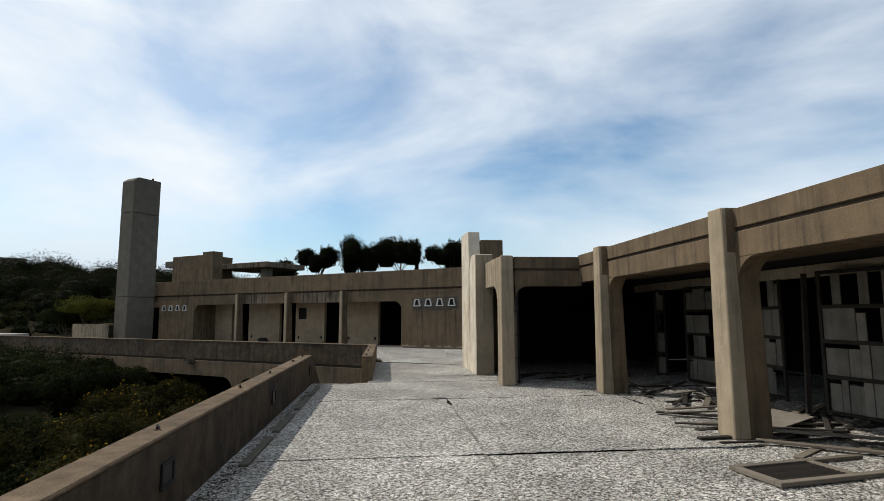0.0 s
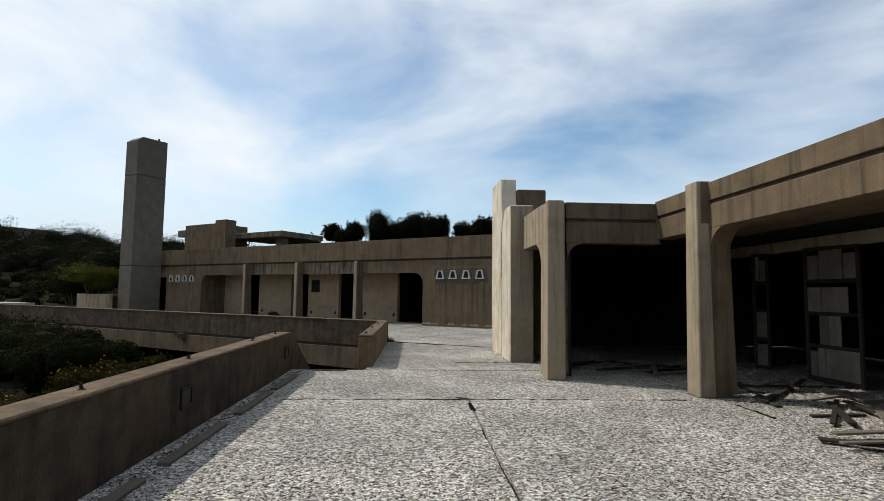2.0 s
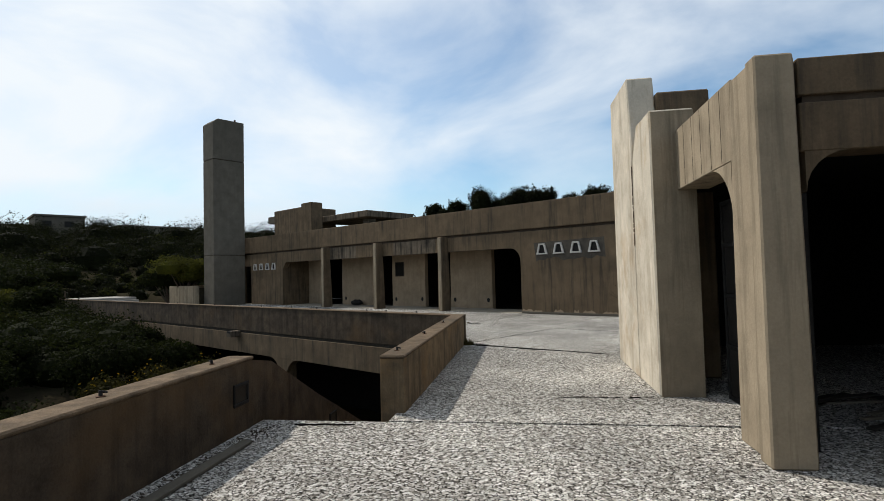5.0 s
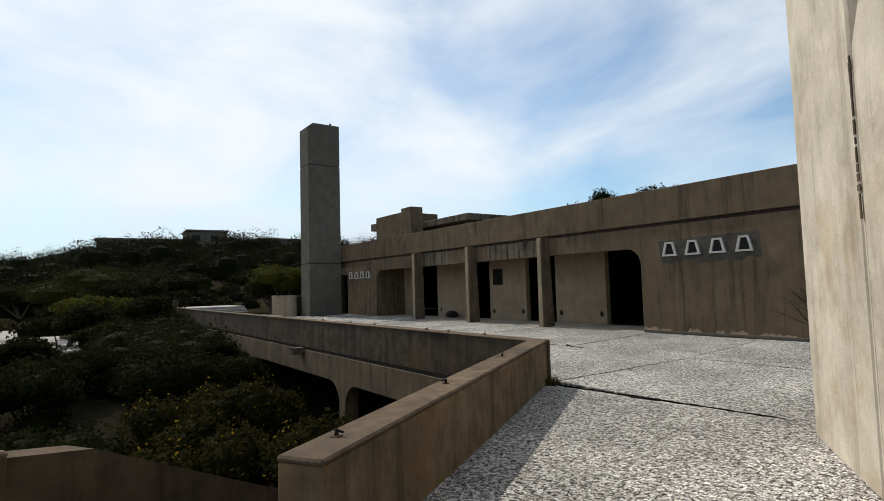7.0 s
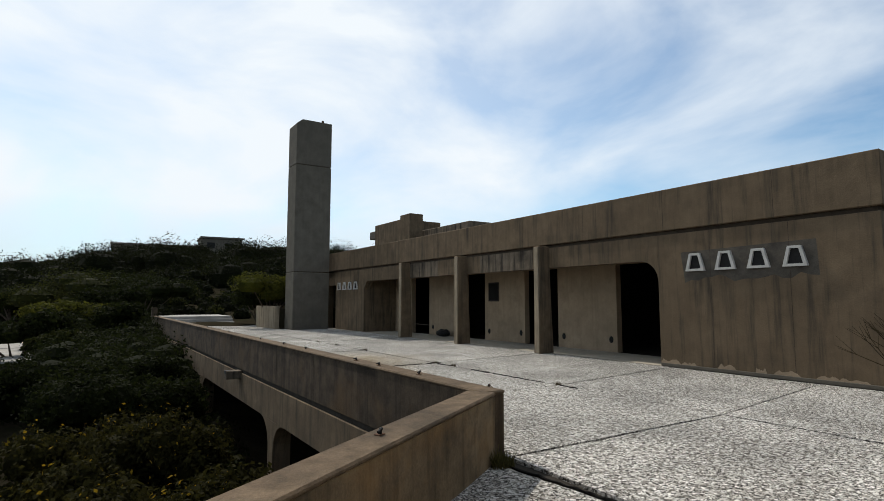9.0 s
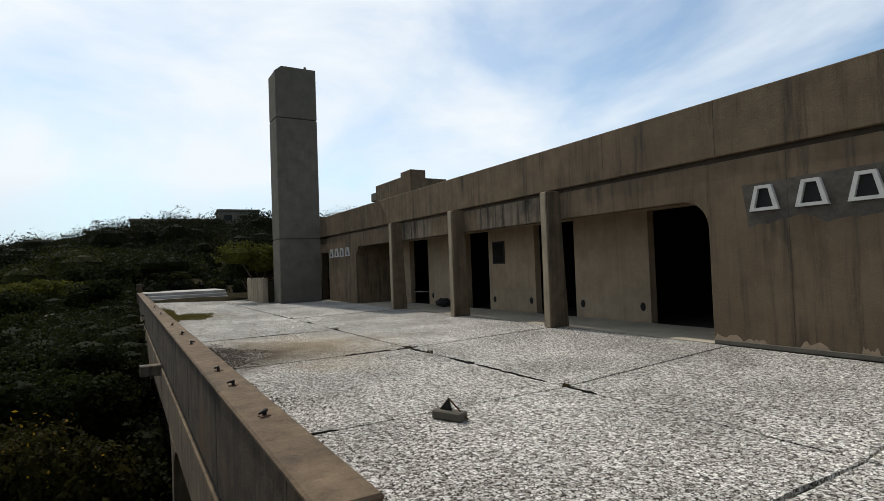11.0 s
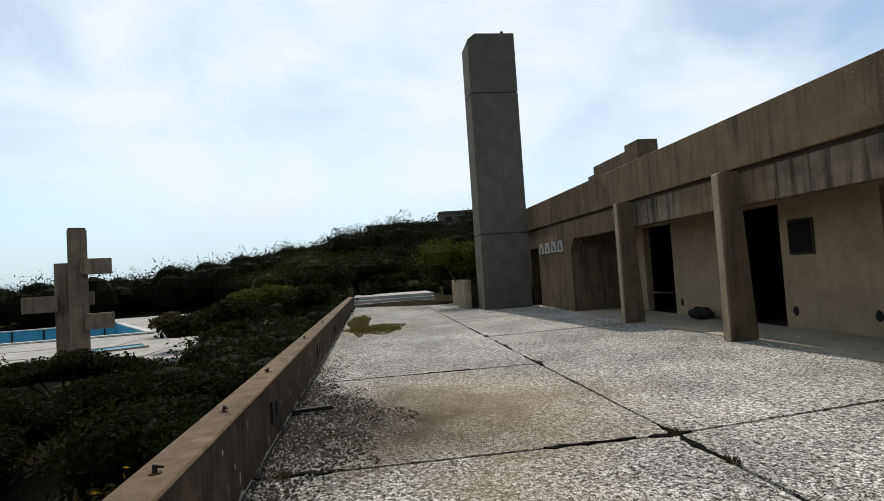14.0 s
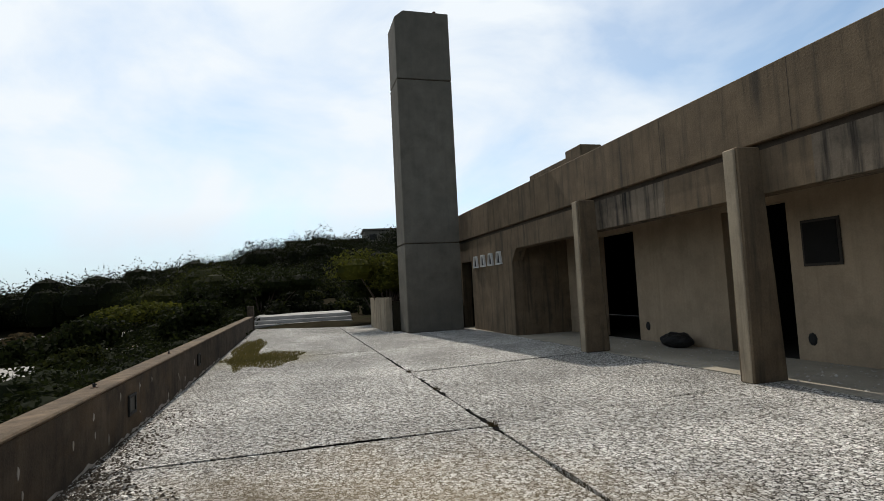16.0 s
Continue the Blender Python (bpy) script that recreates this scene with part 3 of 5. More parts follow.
part("haunch", prism(bmesh.new(), haunch(2.165, 2.309, 0.5, 1, 10), "x", -1.494, -1.222), COLUMN, arch)
for u_ in (2.35, 2.62, 2.9, 3.17, 3.45):
    part("formwork_joint", boxes((-1.5002, -1.4985, u_, u_ + 0.006, 2.33, 2.97)), GROOVE, arch)

pyl = thing("pylon", R, "tall ochre-stained concrete pylon of stepped slabs, paled as sunlight", "pylon", kind="structure")
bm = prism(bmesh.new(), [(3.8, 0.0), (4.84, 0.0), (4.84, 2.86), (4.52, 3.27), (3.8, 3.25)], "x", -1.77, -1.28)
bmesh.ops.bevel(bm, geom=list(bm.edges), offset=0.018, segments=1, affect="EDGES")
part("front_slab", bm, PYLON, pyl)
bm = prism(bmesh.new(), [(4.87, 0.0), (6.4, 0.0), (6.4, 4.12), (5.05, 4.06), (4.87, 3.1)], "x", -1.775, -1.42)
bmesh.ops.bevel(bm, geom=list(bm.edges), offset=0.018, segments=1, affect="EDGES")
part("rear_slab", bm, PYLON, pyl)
# added darker sheet: paints the shade on the face turned from the sun
part("front_facing", boxes((-1.752, -1.29, 3.785, 3.799, 0.0, 3.225)), COLUMN, pyl, "thin brown sheet that darkens the front edge as shade")
part("rear_block", boxes((-1.418, -0.75, 4.9, 6.3, 0.0, 3.8), bevel=0.02), CONCRETE, pyl)
part("seam", boxes((-1.72, -1.3, 4.842, 4.868, 0.0, 2.84)), GROOVE, pyl)
part("seam_patch", boxes((-1.766, -1.721, 4.842, 4.868, 0.0, 1.95)), PYLON, pyl)
cr = random.Random(8)
for i in range(18):
    z = 1.75 + 0.06 * i
    w = cr.uniform(0.012, 0.03)
    part("spalled_edge", boxes((-1.7825, -1.776, 4.855 - w, 4.855 + w * 0.8, z, z + cr.uniform(0.03, 0.07))), GROOVE if i > 5 else COPING, pyl)

wing = thing("wall_east", R, "sooty inner walls of the abandoned wing, coloured near-black as shade", "wall", kind="structure")
# closing walls round the interior, their near-black holds its shade
part("inner_wall", boxes((7.0, 7.2, -20, 8.0, 0, 2.419)), SOOT_SHADE, wing)
part("cross_wall", boxes((-0.74, 7.4, 8.0, 8.2, 0, 2.419)), SOOT_SHADE, wing)
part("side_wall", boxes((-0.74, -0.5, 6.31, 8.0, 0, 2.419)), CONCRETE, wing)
part("end_wall", boxes((0.2, 7.2, -20.2, -20, 0, 2.84)), SOOT_SHADE, wing)
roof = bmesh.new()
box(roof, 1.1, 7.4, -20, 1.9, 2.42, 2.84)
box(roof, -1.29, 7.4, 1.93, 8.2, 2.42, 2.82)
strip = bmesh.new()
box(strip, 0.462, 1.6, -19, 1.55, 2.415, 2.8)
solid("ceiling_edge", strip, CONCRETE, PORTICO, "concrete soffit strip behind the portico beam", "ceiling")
# near-black slab, so that its underside reads as unlit
solid("ceiling", roof, SOOT_SHADE, R, "flat concrete roof slab over the portico wing", "roof")
part("header_beam", boxes((3.0, 3.2, -19, 4.4, 2.22, 2.415), bevel=0.008), CONCRETE_PALE, wing, "pale concrete lintel over the window doors")
part("roof_block", boxes((1.6, 2.5, -1.2, -0.2, 2.845, 3.35), bevel=0.02), CONCRETE_GREY, wing, "small concrete roof outlet block")


# ---- structure: long wing (F) ----
WALL_N, BEAM_N, COL_N, BACK_N = 7.45, 7.45, 7.10, 9.1
front = thing("wall_north", F, "long board-marked concrete facade with rounded openings", "wall", kind="structure")
BEAM_B, BEAM_T, ROOF_B, ROOF_T = 2.31, 2.86, 2.95, 3.86
part("wall_panel", boxes((-3.62, 0.5, WALL_N, WALL_N + 0.3, 0, BEAM_T), bevel=0.006), FACADE, front)
part("wall_panel", boxes((-22.45, -19.05, WALL_N, WALL_N + 0.3, 0, BEAM_T), bevel=0.006), FACADE, front)
part("wall_panel", boxes((-25.7, -23.5, WALL_N, WALL_N + 0.3, 0, BEAM_T)), FACADE, front)
part("wall_panel", boxes((-23.498, -22.452, WALL_N, WALL_N + 0.3, 2.2, BEAM_T)), FACADE, front)
for x0, x1, mat in ((-19.048, -14.9, FACADE), (-14.898, -12.75, STAINED_SHADED), (-12.748, -10.2, FACADE), (-10.198, -7.7, STAINED_SHADED), (-7.698, -3.622, FACADE)):
    part("beam", boxes((x0, x1, BEAM_N, WALL_N + 0.3, BEAM_B, BEAM_T)), mat, front)
bm = prism(bmesh.new(), haunch(-3.622, BEAM_B - 0.001, 0.46, -1, 10), "y", WALL_N, WALL_N + 0.298)
part("haunch", bm, FACADE, front)
bm = prism(bmesh.new(), [(-19.048, BEAM_B - 0.001), (-18.72, BEAM_B - 0.001), (-18.78, 2.27), (-19.02, 2.0), (-19.048, 1.92)], "y", WALL_N, WALL_N + 0.298)
part("haunch", bm, FACADE, front)
part("groove", boxes((-25.7, 0.44, BEAM_N + 0.06, WALL_N + 0.2, BEAM_T + 0.001, ROOF_B - 0.001)), GROOVE, front)
part("fascia", boxes((-25.7, 0.55, BEAM_N - 0.035, WALL_N + 0.25, ROOF_B, ROOF_T), bevel=0.012), FACADE, front)
# outer end wall in near-black: its shade is in the colour
part("end_wall", boxes((0.24, 0.5, WALL_N + 0.302, 16, 0, BEAM_T)), SOOT_SHADE, front)
part("end_groove", boxes((0.24, 0.44, WALL_N + 0.202, 16, BEAM_T + 0.001, ROOF_B - 0.001)), GROOVE, front)
part("end_fascia", boxes((0.24, 0.55, WALL_N + 0.252, 16, ROOF_B, ROOF_T - 0.02)), CONCRETE, front)
back = thing("wall_back", F, "stained cream plaster back wall with dark doorways", "wall", kind="structure")
DOORS = [(-17.5, -16.0), (-13.4, -12.1), (-9.92, -8.38), (-6.14, -4.66)]
edges = [-25.7] + [x for d in DOORS for x in d] + [-3.6]
for x0, x1 in zip(edges[::2], edges[1::2]):
    part("plaster_panel", boxes((x0, x1, BACK_N, BACK_N + 0.2, 0, 3.098)), PLASTER, back)
for x0, x1 in DOORS:
    part("lintel", boxes((x0, x1, BACK_N + 0.004, BACK_N + 0.2, 2.42, 3.098)), PLASTER, back)
# rooms behind the doorways get their darkness from the near-black colour
part("far_wall", boxes((-25.7, 0.35, 14, 14.2, 0, 3.098)), SOOT_SHADE, back)
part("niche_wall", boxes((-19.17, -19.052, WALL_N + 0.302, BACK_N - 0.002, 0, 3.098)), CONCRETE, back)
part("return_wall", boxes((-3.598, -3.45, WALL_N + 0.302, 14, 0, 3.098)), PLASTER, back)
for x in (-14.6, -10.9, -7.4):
    part("dividing_wall", boxes((x - 0.08, x + 0.08, BACK_N + 0.21, 13.99, 0, 3.098)), SOOT_SHADE, back)
bm = boxes((-25.7, 0.35, WALL_N + 0.26, 14.2, 3.1, 3.6))
# unseen end wall, added to keep daylight out of the rooms
part("end_wall", boxes((-25.9, -25.702, WALL_N, 14.2, 0, 3.6)), CONCRETE_GREY, back)
for i in range(10):
    x_ = -22.0 + 2.32 * i
    part("formwork_joint", boxes((x_, x_ + 0.009, BEAM_N - 0.0365, BEAM_N - 0.0352, 2.96, 3.85)), GROOVE, front)
for x_ in (-2.4, -0.9):
    part("formwork_joint", boxes((x_, x_ + 0.008, WALL_N - 0.0016, WALL_N - 0.0004, 0.08, 2.85)), GROOVE, front)
solid("roof", bm, CONCRETE_GREY, F, "flat concrete roof of the long wing", "roof")
for i, x in enumerate((-7.28, -11.15, -15.03)):
    c = thing("column", F, "square concrete column of the long facade", "column", "facade columns", "structure")
    bm = bmesh.new()
    prism(bm, [(COL_N - 0.04, 0), (COL_N + 0.47, 0), (COL_N + 0.37, 2.3), (COL_N + 0.348, 2.90), (COL_N, 2.90)], "x", x + 0.02, x + 0.25)
    bmesh.ops.bevel(bm, geom=list(bm.edges), offset=0.012, segments=1, affect="EDGES")
    part("shaft", bm, CONCRETE, c)
    # lighter strip paints the lit front edge of the column
    part("rib", boxes((x + 0.05, x + 0.22, COL_N - 0.045, COL_N - 0.002, 0, 2.88), bevel=0.01), COLUMN, c)


def vent_frame(m, w, h):
    v = thing("wall_vent", m, "white trapezoid vent frame set in the concrete wall", "vent", "trapezoid wall vents")
    bm = bmesh.new()
    t = 0.046
    o = [(-w / 2, 0), (w / 2, 0), (w * 0.27, h), (-w * 0.27, h)]
    i = [(-w / 2 + 1.6 * t, t), (w / 2 - 1.6 * t, t), (w * 0.27 - t * 0.9, h - t), (-w * 0.27 + t * 0.9, h - t)]
    for a in range(4):
        b = (a + 1) % 4
        prism(bm, [o[a], o[b], i[b], i[a]], "y", -0.06, -0.002)
    part("rim", bm, WHITE, v)
    # flat black plate: the darkness inside the vent as colour
    bm = prism(bmesh.new(), i, "y", -0.012, -0.004)
    part("opening", bm, BLACK, v, "black plate standing for the dark vent opening")
    return v


stain = thing("vent_stain", F, "grey cement patch round the wall vents with ragged lower edge", "wall stain")
rv = random.Random(61)
low_edge = [(-0.42 - 0.15 * k, 1.86 + 0.1 * rv.uniform(-1, 1)) for k in range(18)]
part("patch", prism(bmesh.new(), [(-3.05, 2.44), (-0.45, 2.5)] + low_edge, "y", WALL_N - 0.0015, WALL_N + 0.002), PATCH, stain)
first = vent_frame(F @ pose(-2.71, WALL_N, 2.03), 0.42, 0.37)
for i in (1, 2, 3):
    copy_thing(first, F @ pose(-2.71 + 0.64 * i, WALL_N, 2.03))
for i in range(4):
    copy_thing(first, F @ pose(-21.95 + 0.67 * i, WALL_N, 1.95))

tower = thing("tower", F, "tall grey board-marked concrete chimney tower", "tower", kind="structure")
for z0, z1 in ((0, 2.82), (2.85, 8.25), (8.28, 10.6)):
    bm = bmesh.new()
    o = [(5.25, z0), (7.1, z0), (7.1, z1), (5.25, z1)]
    if z1 > 10:
        o = [(5.25, z0), (7.1, z0), (7.1, z1), (5.55, z1), (5.25, z1 - 0.24)]
    prism(bm, o, "x", -23.75, -22.5)
    bmesh.ops.bevel(bm, geom=list(bm.edges), offset=0.02, segments=1, affect="EDGES")
    part("shaft", bm, CONCRETE_GREY, tower)
part("joint", boxes((-23.71, -22.54, 5.29, 7.06, 2.80, 2.87), (-23.71, -22.54, 5.29, 7.06, 8.22, 8.30)), GROOVE, tower)
bm = bmesh.new()
tube(bm, (-22.8, 6.7, 10.5), (-22.8, 6.7, 10.78), 0.06)
part("pipe", bm, RUST, tower, "short rusted roof pipe")

pent = thing("penthouse", F, "concrete rooftop stair house with overhanging roof slab", "rooftop house", kind="structure")
part("body", boxes((-28.2, -24.6, 12.4, 15.2, 3.6, 6.3), bevel=0.03), CONCRETE, pent)
part("fin", boxes((-24.598, -23.4, 12.3, 13.2, 3.6, 6.5), bevel=0.03), CONCRETE, pent)
part("side_slab", boxes((-29.4, -28.202, 12.6, 15, 5.5, 6.0), bevel=0.03), CONCRETE_GREY, pent)
# dark concrete here paints the shaded underside of the overhang
part("roof_slab", boxes((-24.59, -19.0, 13.4, 17.5, 5.2, 5.6), bevel=0.03), STAINED_SHADED, pent)
part("support", boxes((-20.4, -19.8, 14.2, 14.8, 3.6, 5.195)), CONCRETE_GREY, pent)

steps = thing("terrace_steps", F, "three wide low concrete steps at the end of the terrace", "steps", kind="structure")
for i in range(3):
    part("step", boxes((-36, -31.0 - 0.42 * i, 0.07, 4.4, 0.16 * i - 0.3 * (i == 0), 0.16 * (i + 1)), bevel=0.01), DECK, steps)
plant_box = thing("planter", F, "pale concrete planter wall beside the tower", "planter", kind="structure")
part("front_wall", boxes((-27.4, -23.78, 4.76, 5.0, -0.1, 1.14), bevel=0.02), COLUMN, plant_box)
part("side_wall", boxes((-27.4, -27.16, 5.002, 9.0, -0.1, 1.14), bevel=0.02), COLUMN, plant_box)
part("soil", boxes((-27.15, -23.78, 5.01, 9.0, -0.1, 0.98)), EARTH, plant_box)


# ---- ground ----
def smooth(a, b, x):
    t = np.clip((x - a) / (b - a), 0, 1)
    return t * t * (3 - 2 * t)


def ground_height(x, y):
    """The garden below the terrace, the pool deck, and the hill behind."""
    x, y = np.asarray(x, float), np.asarray(y, float)
    z = -3.3 + 2.3 * smooth(-19, -31, x)
    z = z + 7.0 * smooth(-50, -112, x) * smooth(-24, 16, y)
    z = z + 1.2 * smooth(-34, -44, x) * smooth(3, 16, y)
    z = np.where(x < -155, z * np.exp((x + 155) / 160) - 2.5 * (1 - np.exp((x + 155) / 160)), z)
    z = z + 4.5 * smooth(38, 80, y) * smooth(-60, -20, x)
    return z


def lump(x, y):
    return 0.25 * np.sin(x * 0.9 + 1.3 * np.sin(y * 0.5)) * np.sin(y * 0.8 + np.sin(x * 0.37))


ks = np.linspace(-1, 1, 181)
gx = -35 + 26 * np.sinh(ks * 5.2)
gy = 5 + 26 * np.sinh(ks * 5.2)
GX, GY = np.meshgrid(gx, gy, indexing="ij")
GZ = ground_height(GX, GY)
on_deck = smooth(-28, -31, GX) * smooth(-76, -70, GX) * smooth(14, 10, GY) * smooth(-44, -38, GY)
GZ = GZ + lump(GX, GY) * (1 - on_deck) * smooth(60, 30, np.hypot(GX + 30, GY - 5)) - 0.35 * on_deck
# keep the pool basins clear
POOL_A, POOL_B = Vector((-59.8, -6.6, 0)), Vector((-47.2, 1.7, 0))
POOL_D = Vector((1.9, -8.3, 0)) * 2.4
under = smooth(-82, -68, GX) * smooth(-34, -38, GX) * smooth(8, 3, GY) * smooth(-30, -24, GY)
GZ = GZ - 2.6 * under
me = bpy.data.meshes.new("ground")
nx, ny = GX.shape
verts = np.stack([GX, GY, GZ], -1).reshape(-1, 3)
idx = np.arange(nx * ny).reshape(nx, ny)
quads = np.stack([idx[:-1, :-1], idx[1:, :-1], idx[1:, 1:], idx[:-1, 1:]], -1).reshape(-1, 4)
me.from_pydata(verts.tolist(), [], quads.tolist())
me.materials.append(EARTH)
for p in me.polygons:
    p.use_smooth = True
tagged(new("ground", me), "dry scrubby hillside ground sloping below the terrace", "ground", kind="structure")

# ---- pool deck and sculpture ----
deck = thing("pool_deck", Matrix(), "sun-bleached cracked concrete pool deck with joints", "pool deck", kind="structure")
DZ = -0.92
quad_pool = [POOL_B, POOL_A, POOL_A + POOL_D, POOL_B + POOL_D]
e1 = (POOL_A - POOL_B).normalized()
e2 = POOL_D.normalized()
L1, L2 = (POOL_A - POOL_B).length, POOL_D.length


def deck_slab(a0, a1, b0, b1, z0=DZ - 0.25, z1=DZ, mat=DECK, name="deck_slab"):
    pts = [(POOL_B + e1 * a + e2 * b) for a, b in ((a0, b0), (a1, b0), (a1, b1), (a0, b1))]
    bm = prism(bmesh.new(), [(p.x, p.y) for p in pts], "z", z0, z1)
    part(name, bm, mat, deck)


n1 = Vector((-e1.y, e1.x, 0))
n1 = n1 if n1.dot(e2) < 0 else -n1
n2 = Vector((-e2.y, e2.x, 0))
n2 = n2 if n2.dot(e1) < 0 else -n2
for i in range(10):
    for j in range(9):
        cell = rect(F, -60 + 3.7 * i, -60 + 3.7 * i + 3.66, -34 + 3.3 * j, -34 + 3.3 * j + 3.26)
        c = POOL_B + n1 * 0.35
        d = POOL_B + n2 * 0.35
        for p in (clip(cell, c.x, c.y, n1.x, n1.y), clip(clip(cell, c.x, c.y, -n1.x, -n1.y), d.x, d.y, n2.x, n2.y)):
            if len(p) > 2 and abs(area(p)) > 0.1:
                part("deck_slab", prism(bmesh.new(), p, "z", DZ - 0.25, DZ + 0.01 * ((i * 7 + j * 5) % 3) - 0.01), DECK, deck)
basin = thing("swimming_pool", Matrix(), "empty swimming pool with faded blue painted walls", "swimming pool", kind="structure")
pool_parts = (("basin_wall", L1, L1 + 0.3, -0.3, L2), ("basin_wall", -0.3, 0, -0.3, L2), ("basin_wall", 0.0, L1, -0.3, 0.0))
for nm, a0, a1, b0, b1 in pool_parts:
    pts = [(POOL_B + e1 * a + e2 * b) for a, b in ((a0, b0), (a1, b0), (a1, b1), (a0, b1))]
    part(nm, prism(bmesh.new(), [(p.x, p.y) for p in pts], "z", -3.2, DZ + 0.02), POOL, basin)
    pts = [(POOL_B + e1 * a + e2 * b) for a, b in ((a0 - 0.1, b0 - 0.1), (a1 + 0.1, b0 - 0.1), (a1 + 0.1, b1), (a0 - 0.1, b1))]
    part("pool_rim", prism(bmesh.new(), [(p.x, p.y) for p in pts], "z", DZ + 0.022, DZ + 0.10), WHITE, basin, "white pool rim")
pts = [(POOL_B + e1 * a + e2 * b) for a, b in ((0, 0), (L1, 0), (L1, L2), (0, L2))]
part("basin_floor", prism(bmesh.new(), [(p.x, p.y) for p in pts], "z", -3.2, -2.9), POOL, basin)
for i in range(9):
    b = 0.8 + 2.1 * i
    pts = [(POOL_B + e1 * a + e2 * bb) for a, bb in ((L1 - 0.06, b), (L1 - 0.002, b), (L1 - 0.002, b + 0.12), (L1 - 0.06, b + 0.12))]
    part("pilaster", prism(bmesh.new(), [(p.x, p.y) for p in pts], "z", -2.9, DZ + 0.01), BLACK, basin)

scu = thing("fountain_sculpture", pose(-35.6, 4.7, DZ, 0, 0, 120.8), "tall concrete sculpture of crossed rectangular blocks by the pool", "sculpture")
for nm, b in (("main_pillar", (-0.44, 0.44, -0.4, 0.45, 0, 5.25)), ("rear_pillar", (-1.05, -0.2, 0.46, 1.1, 0, 3.95)), ("upper_arm", (0.1, 1.5, -0.95, -0.41, 3.42, 4.05)), ("left_arm", (-2.45, -0.9, 0.2, 0.455, 2.0, 2.65)), ("lower_arm", (0.22, 1.55, -0.9, -0.405, 1.22, 1.85)), ("rear_arm", (0.2, 0.72, 0.46, 1.0, 2.2, 2.75)), ("cap", (-0.40, 0.40, -0.36, 0.41, 5.252, 5.33))):
    part(nm, boxes(b, bevel=0.03), SCULPT if nm != "cap" else CONCRETE, scu)
scu.scale = (0.72, 0.72, 0.94)

fb = thing("fountain_basin", pose(-39.0, 2.8, DZ, 0, 0, 120.8), "low fountain basin with blue painted inner sides", "basin", kind="structure")
for r_ in ((-1.0, 2.4, -1.7, -1.55, 0.012, 0.09), (-1.0, 2.4, -0.3, -0.15, 0.012, 0.09), (-1.0, -0.85, -1.54, -0.31, 0.012, 0.09), (2.25, 2.4, -1.54, -0.31, 0.012, 0.09)):
    part("rim", boxes(r_, bevel=0.01), DECK, fb)
part("lining", boxes((-0.84, 2.24, -1.53, -0.32, 0.012, 0.04)), POOL, fb)
low = thing("garden_wall", Matrix(), "dark low concrete garden wall below the terrace", "garden wall", kind="structure")
part("wall_body", boxes((-30.6, -30.35, 9.9, 14.5, -3.3, -0.72), bevel=0.02), CONCRETE_GREY, low)
bm = prism(bmesh.new(), [(-30.3, -3.3), (-30.3, -0.55), (-40.0, 0.1), (-40.0, -3.3)], "y", 11.0, 11.25)
part("wall_body", bm, CONCRETE_GREY, low)

# ---- buildings on the hill ----
for cx, cy, w, d, z0, h, top in ((-152, 17, 10, 19, 7, 6.8, None), (-150, 30, 9, 9, 7, 9.0, None), (-150, 49, 10, 15, 7, 7.3, None)):
    hb = thing("hilltop_building", pose(cx, cy, z0), "distant flat-roofed concrete building on the wooded hill", "building", "hilltop buildings")
    part("wall", boxes((-w / 2, w / 2, -d / 2, d / 2, 0, h), bevel=0.05), CONCRETE_GREY, hb)
    part("roof", boxes((-w / 2 - 0.3, w / 2 + 0.3, -d / 2 - 0.3, d / 2 + 0.3, h, h + 0.45), bevel=0.05), CONCRETE_GREY, hb)
    for k in range(int(d / 4)):
        y0 = -d / 2 + 1.2 + 4 * k
        part("window", boxes((w / 2 - 0.02, w / 2 + 0.04, y0, y0 + 1.7, h - 2.2, h - 0.9)), BLACK, hb)


# ---- foliage ----
def core_quads():
    """A coarse dome of quads: the dark, leaf-packed inside of a bush."""
    q = []
    for i in range(4):
        e0, e1 = radians(-40 + 32 * i), radians(-40 + 32 * (i + 1))
        for j in range(9):
            a0, a1 = 2 * math.pi * j / 9, 2 * math.pi * (j + 1) / 9
            q.append([(math.cos(e) * math.cos(a), math.cos(e) * math.sin(a), math.sin(e)) for e, a in ((e0, a0), (e0, a1), (e1, a1), (e1, a0))])
    return np.array(q)


CORE = core_quads()


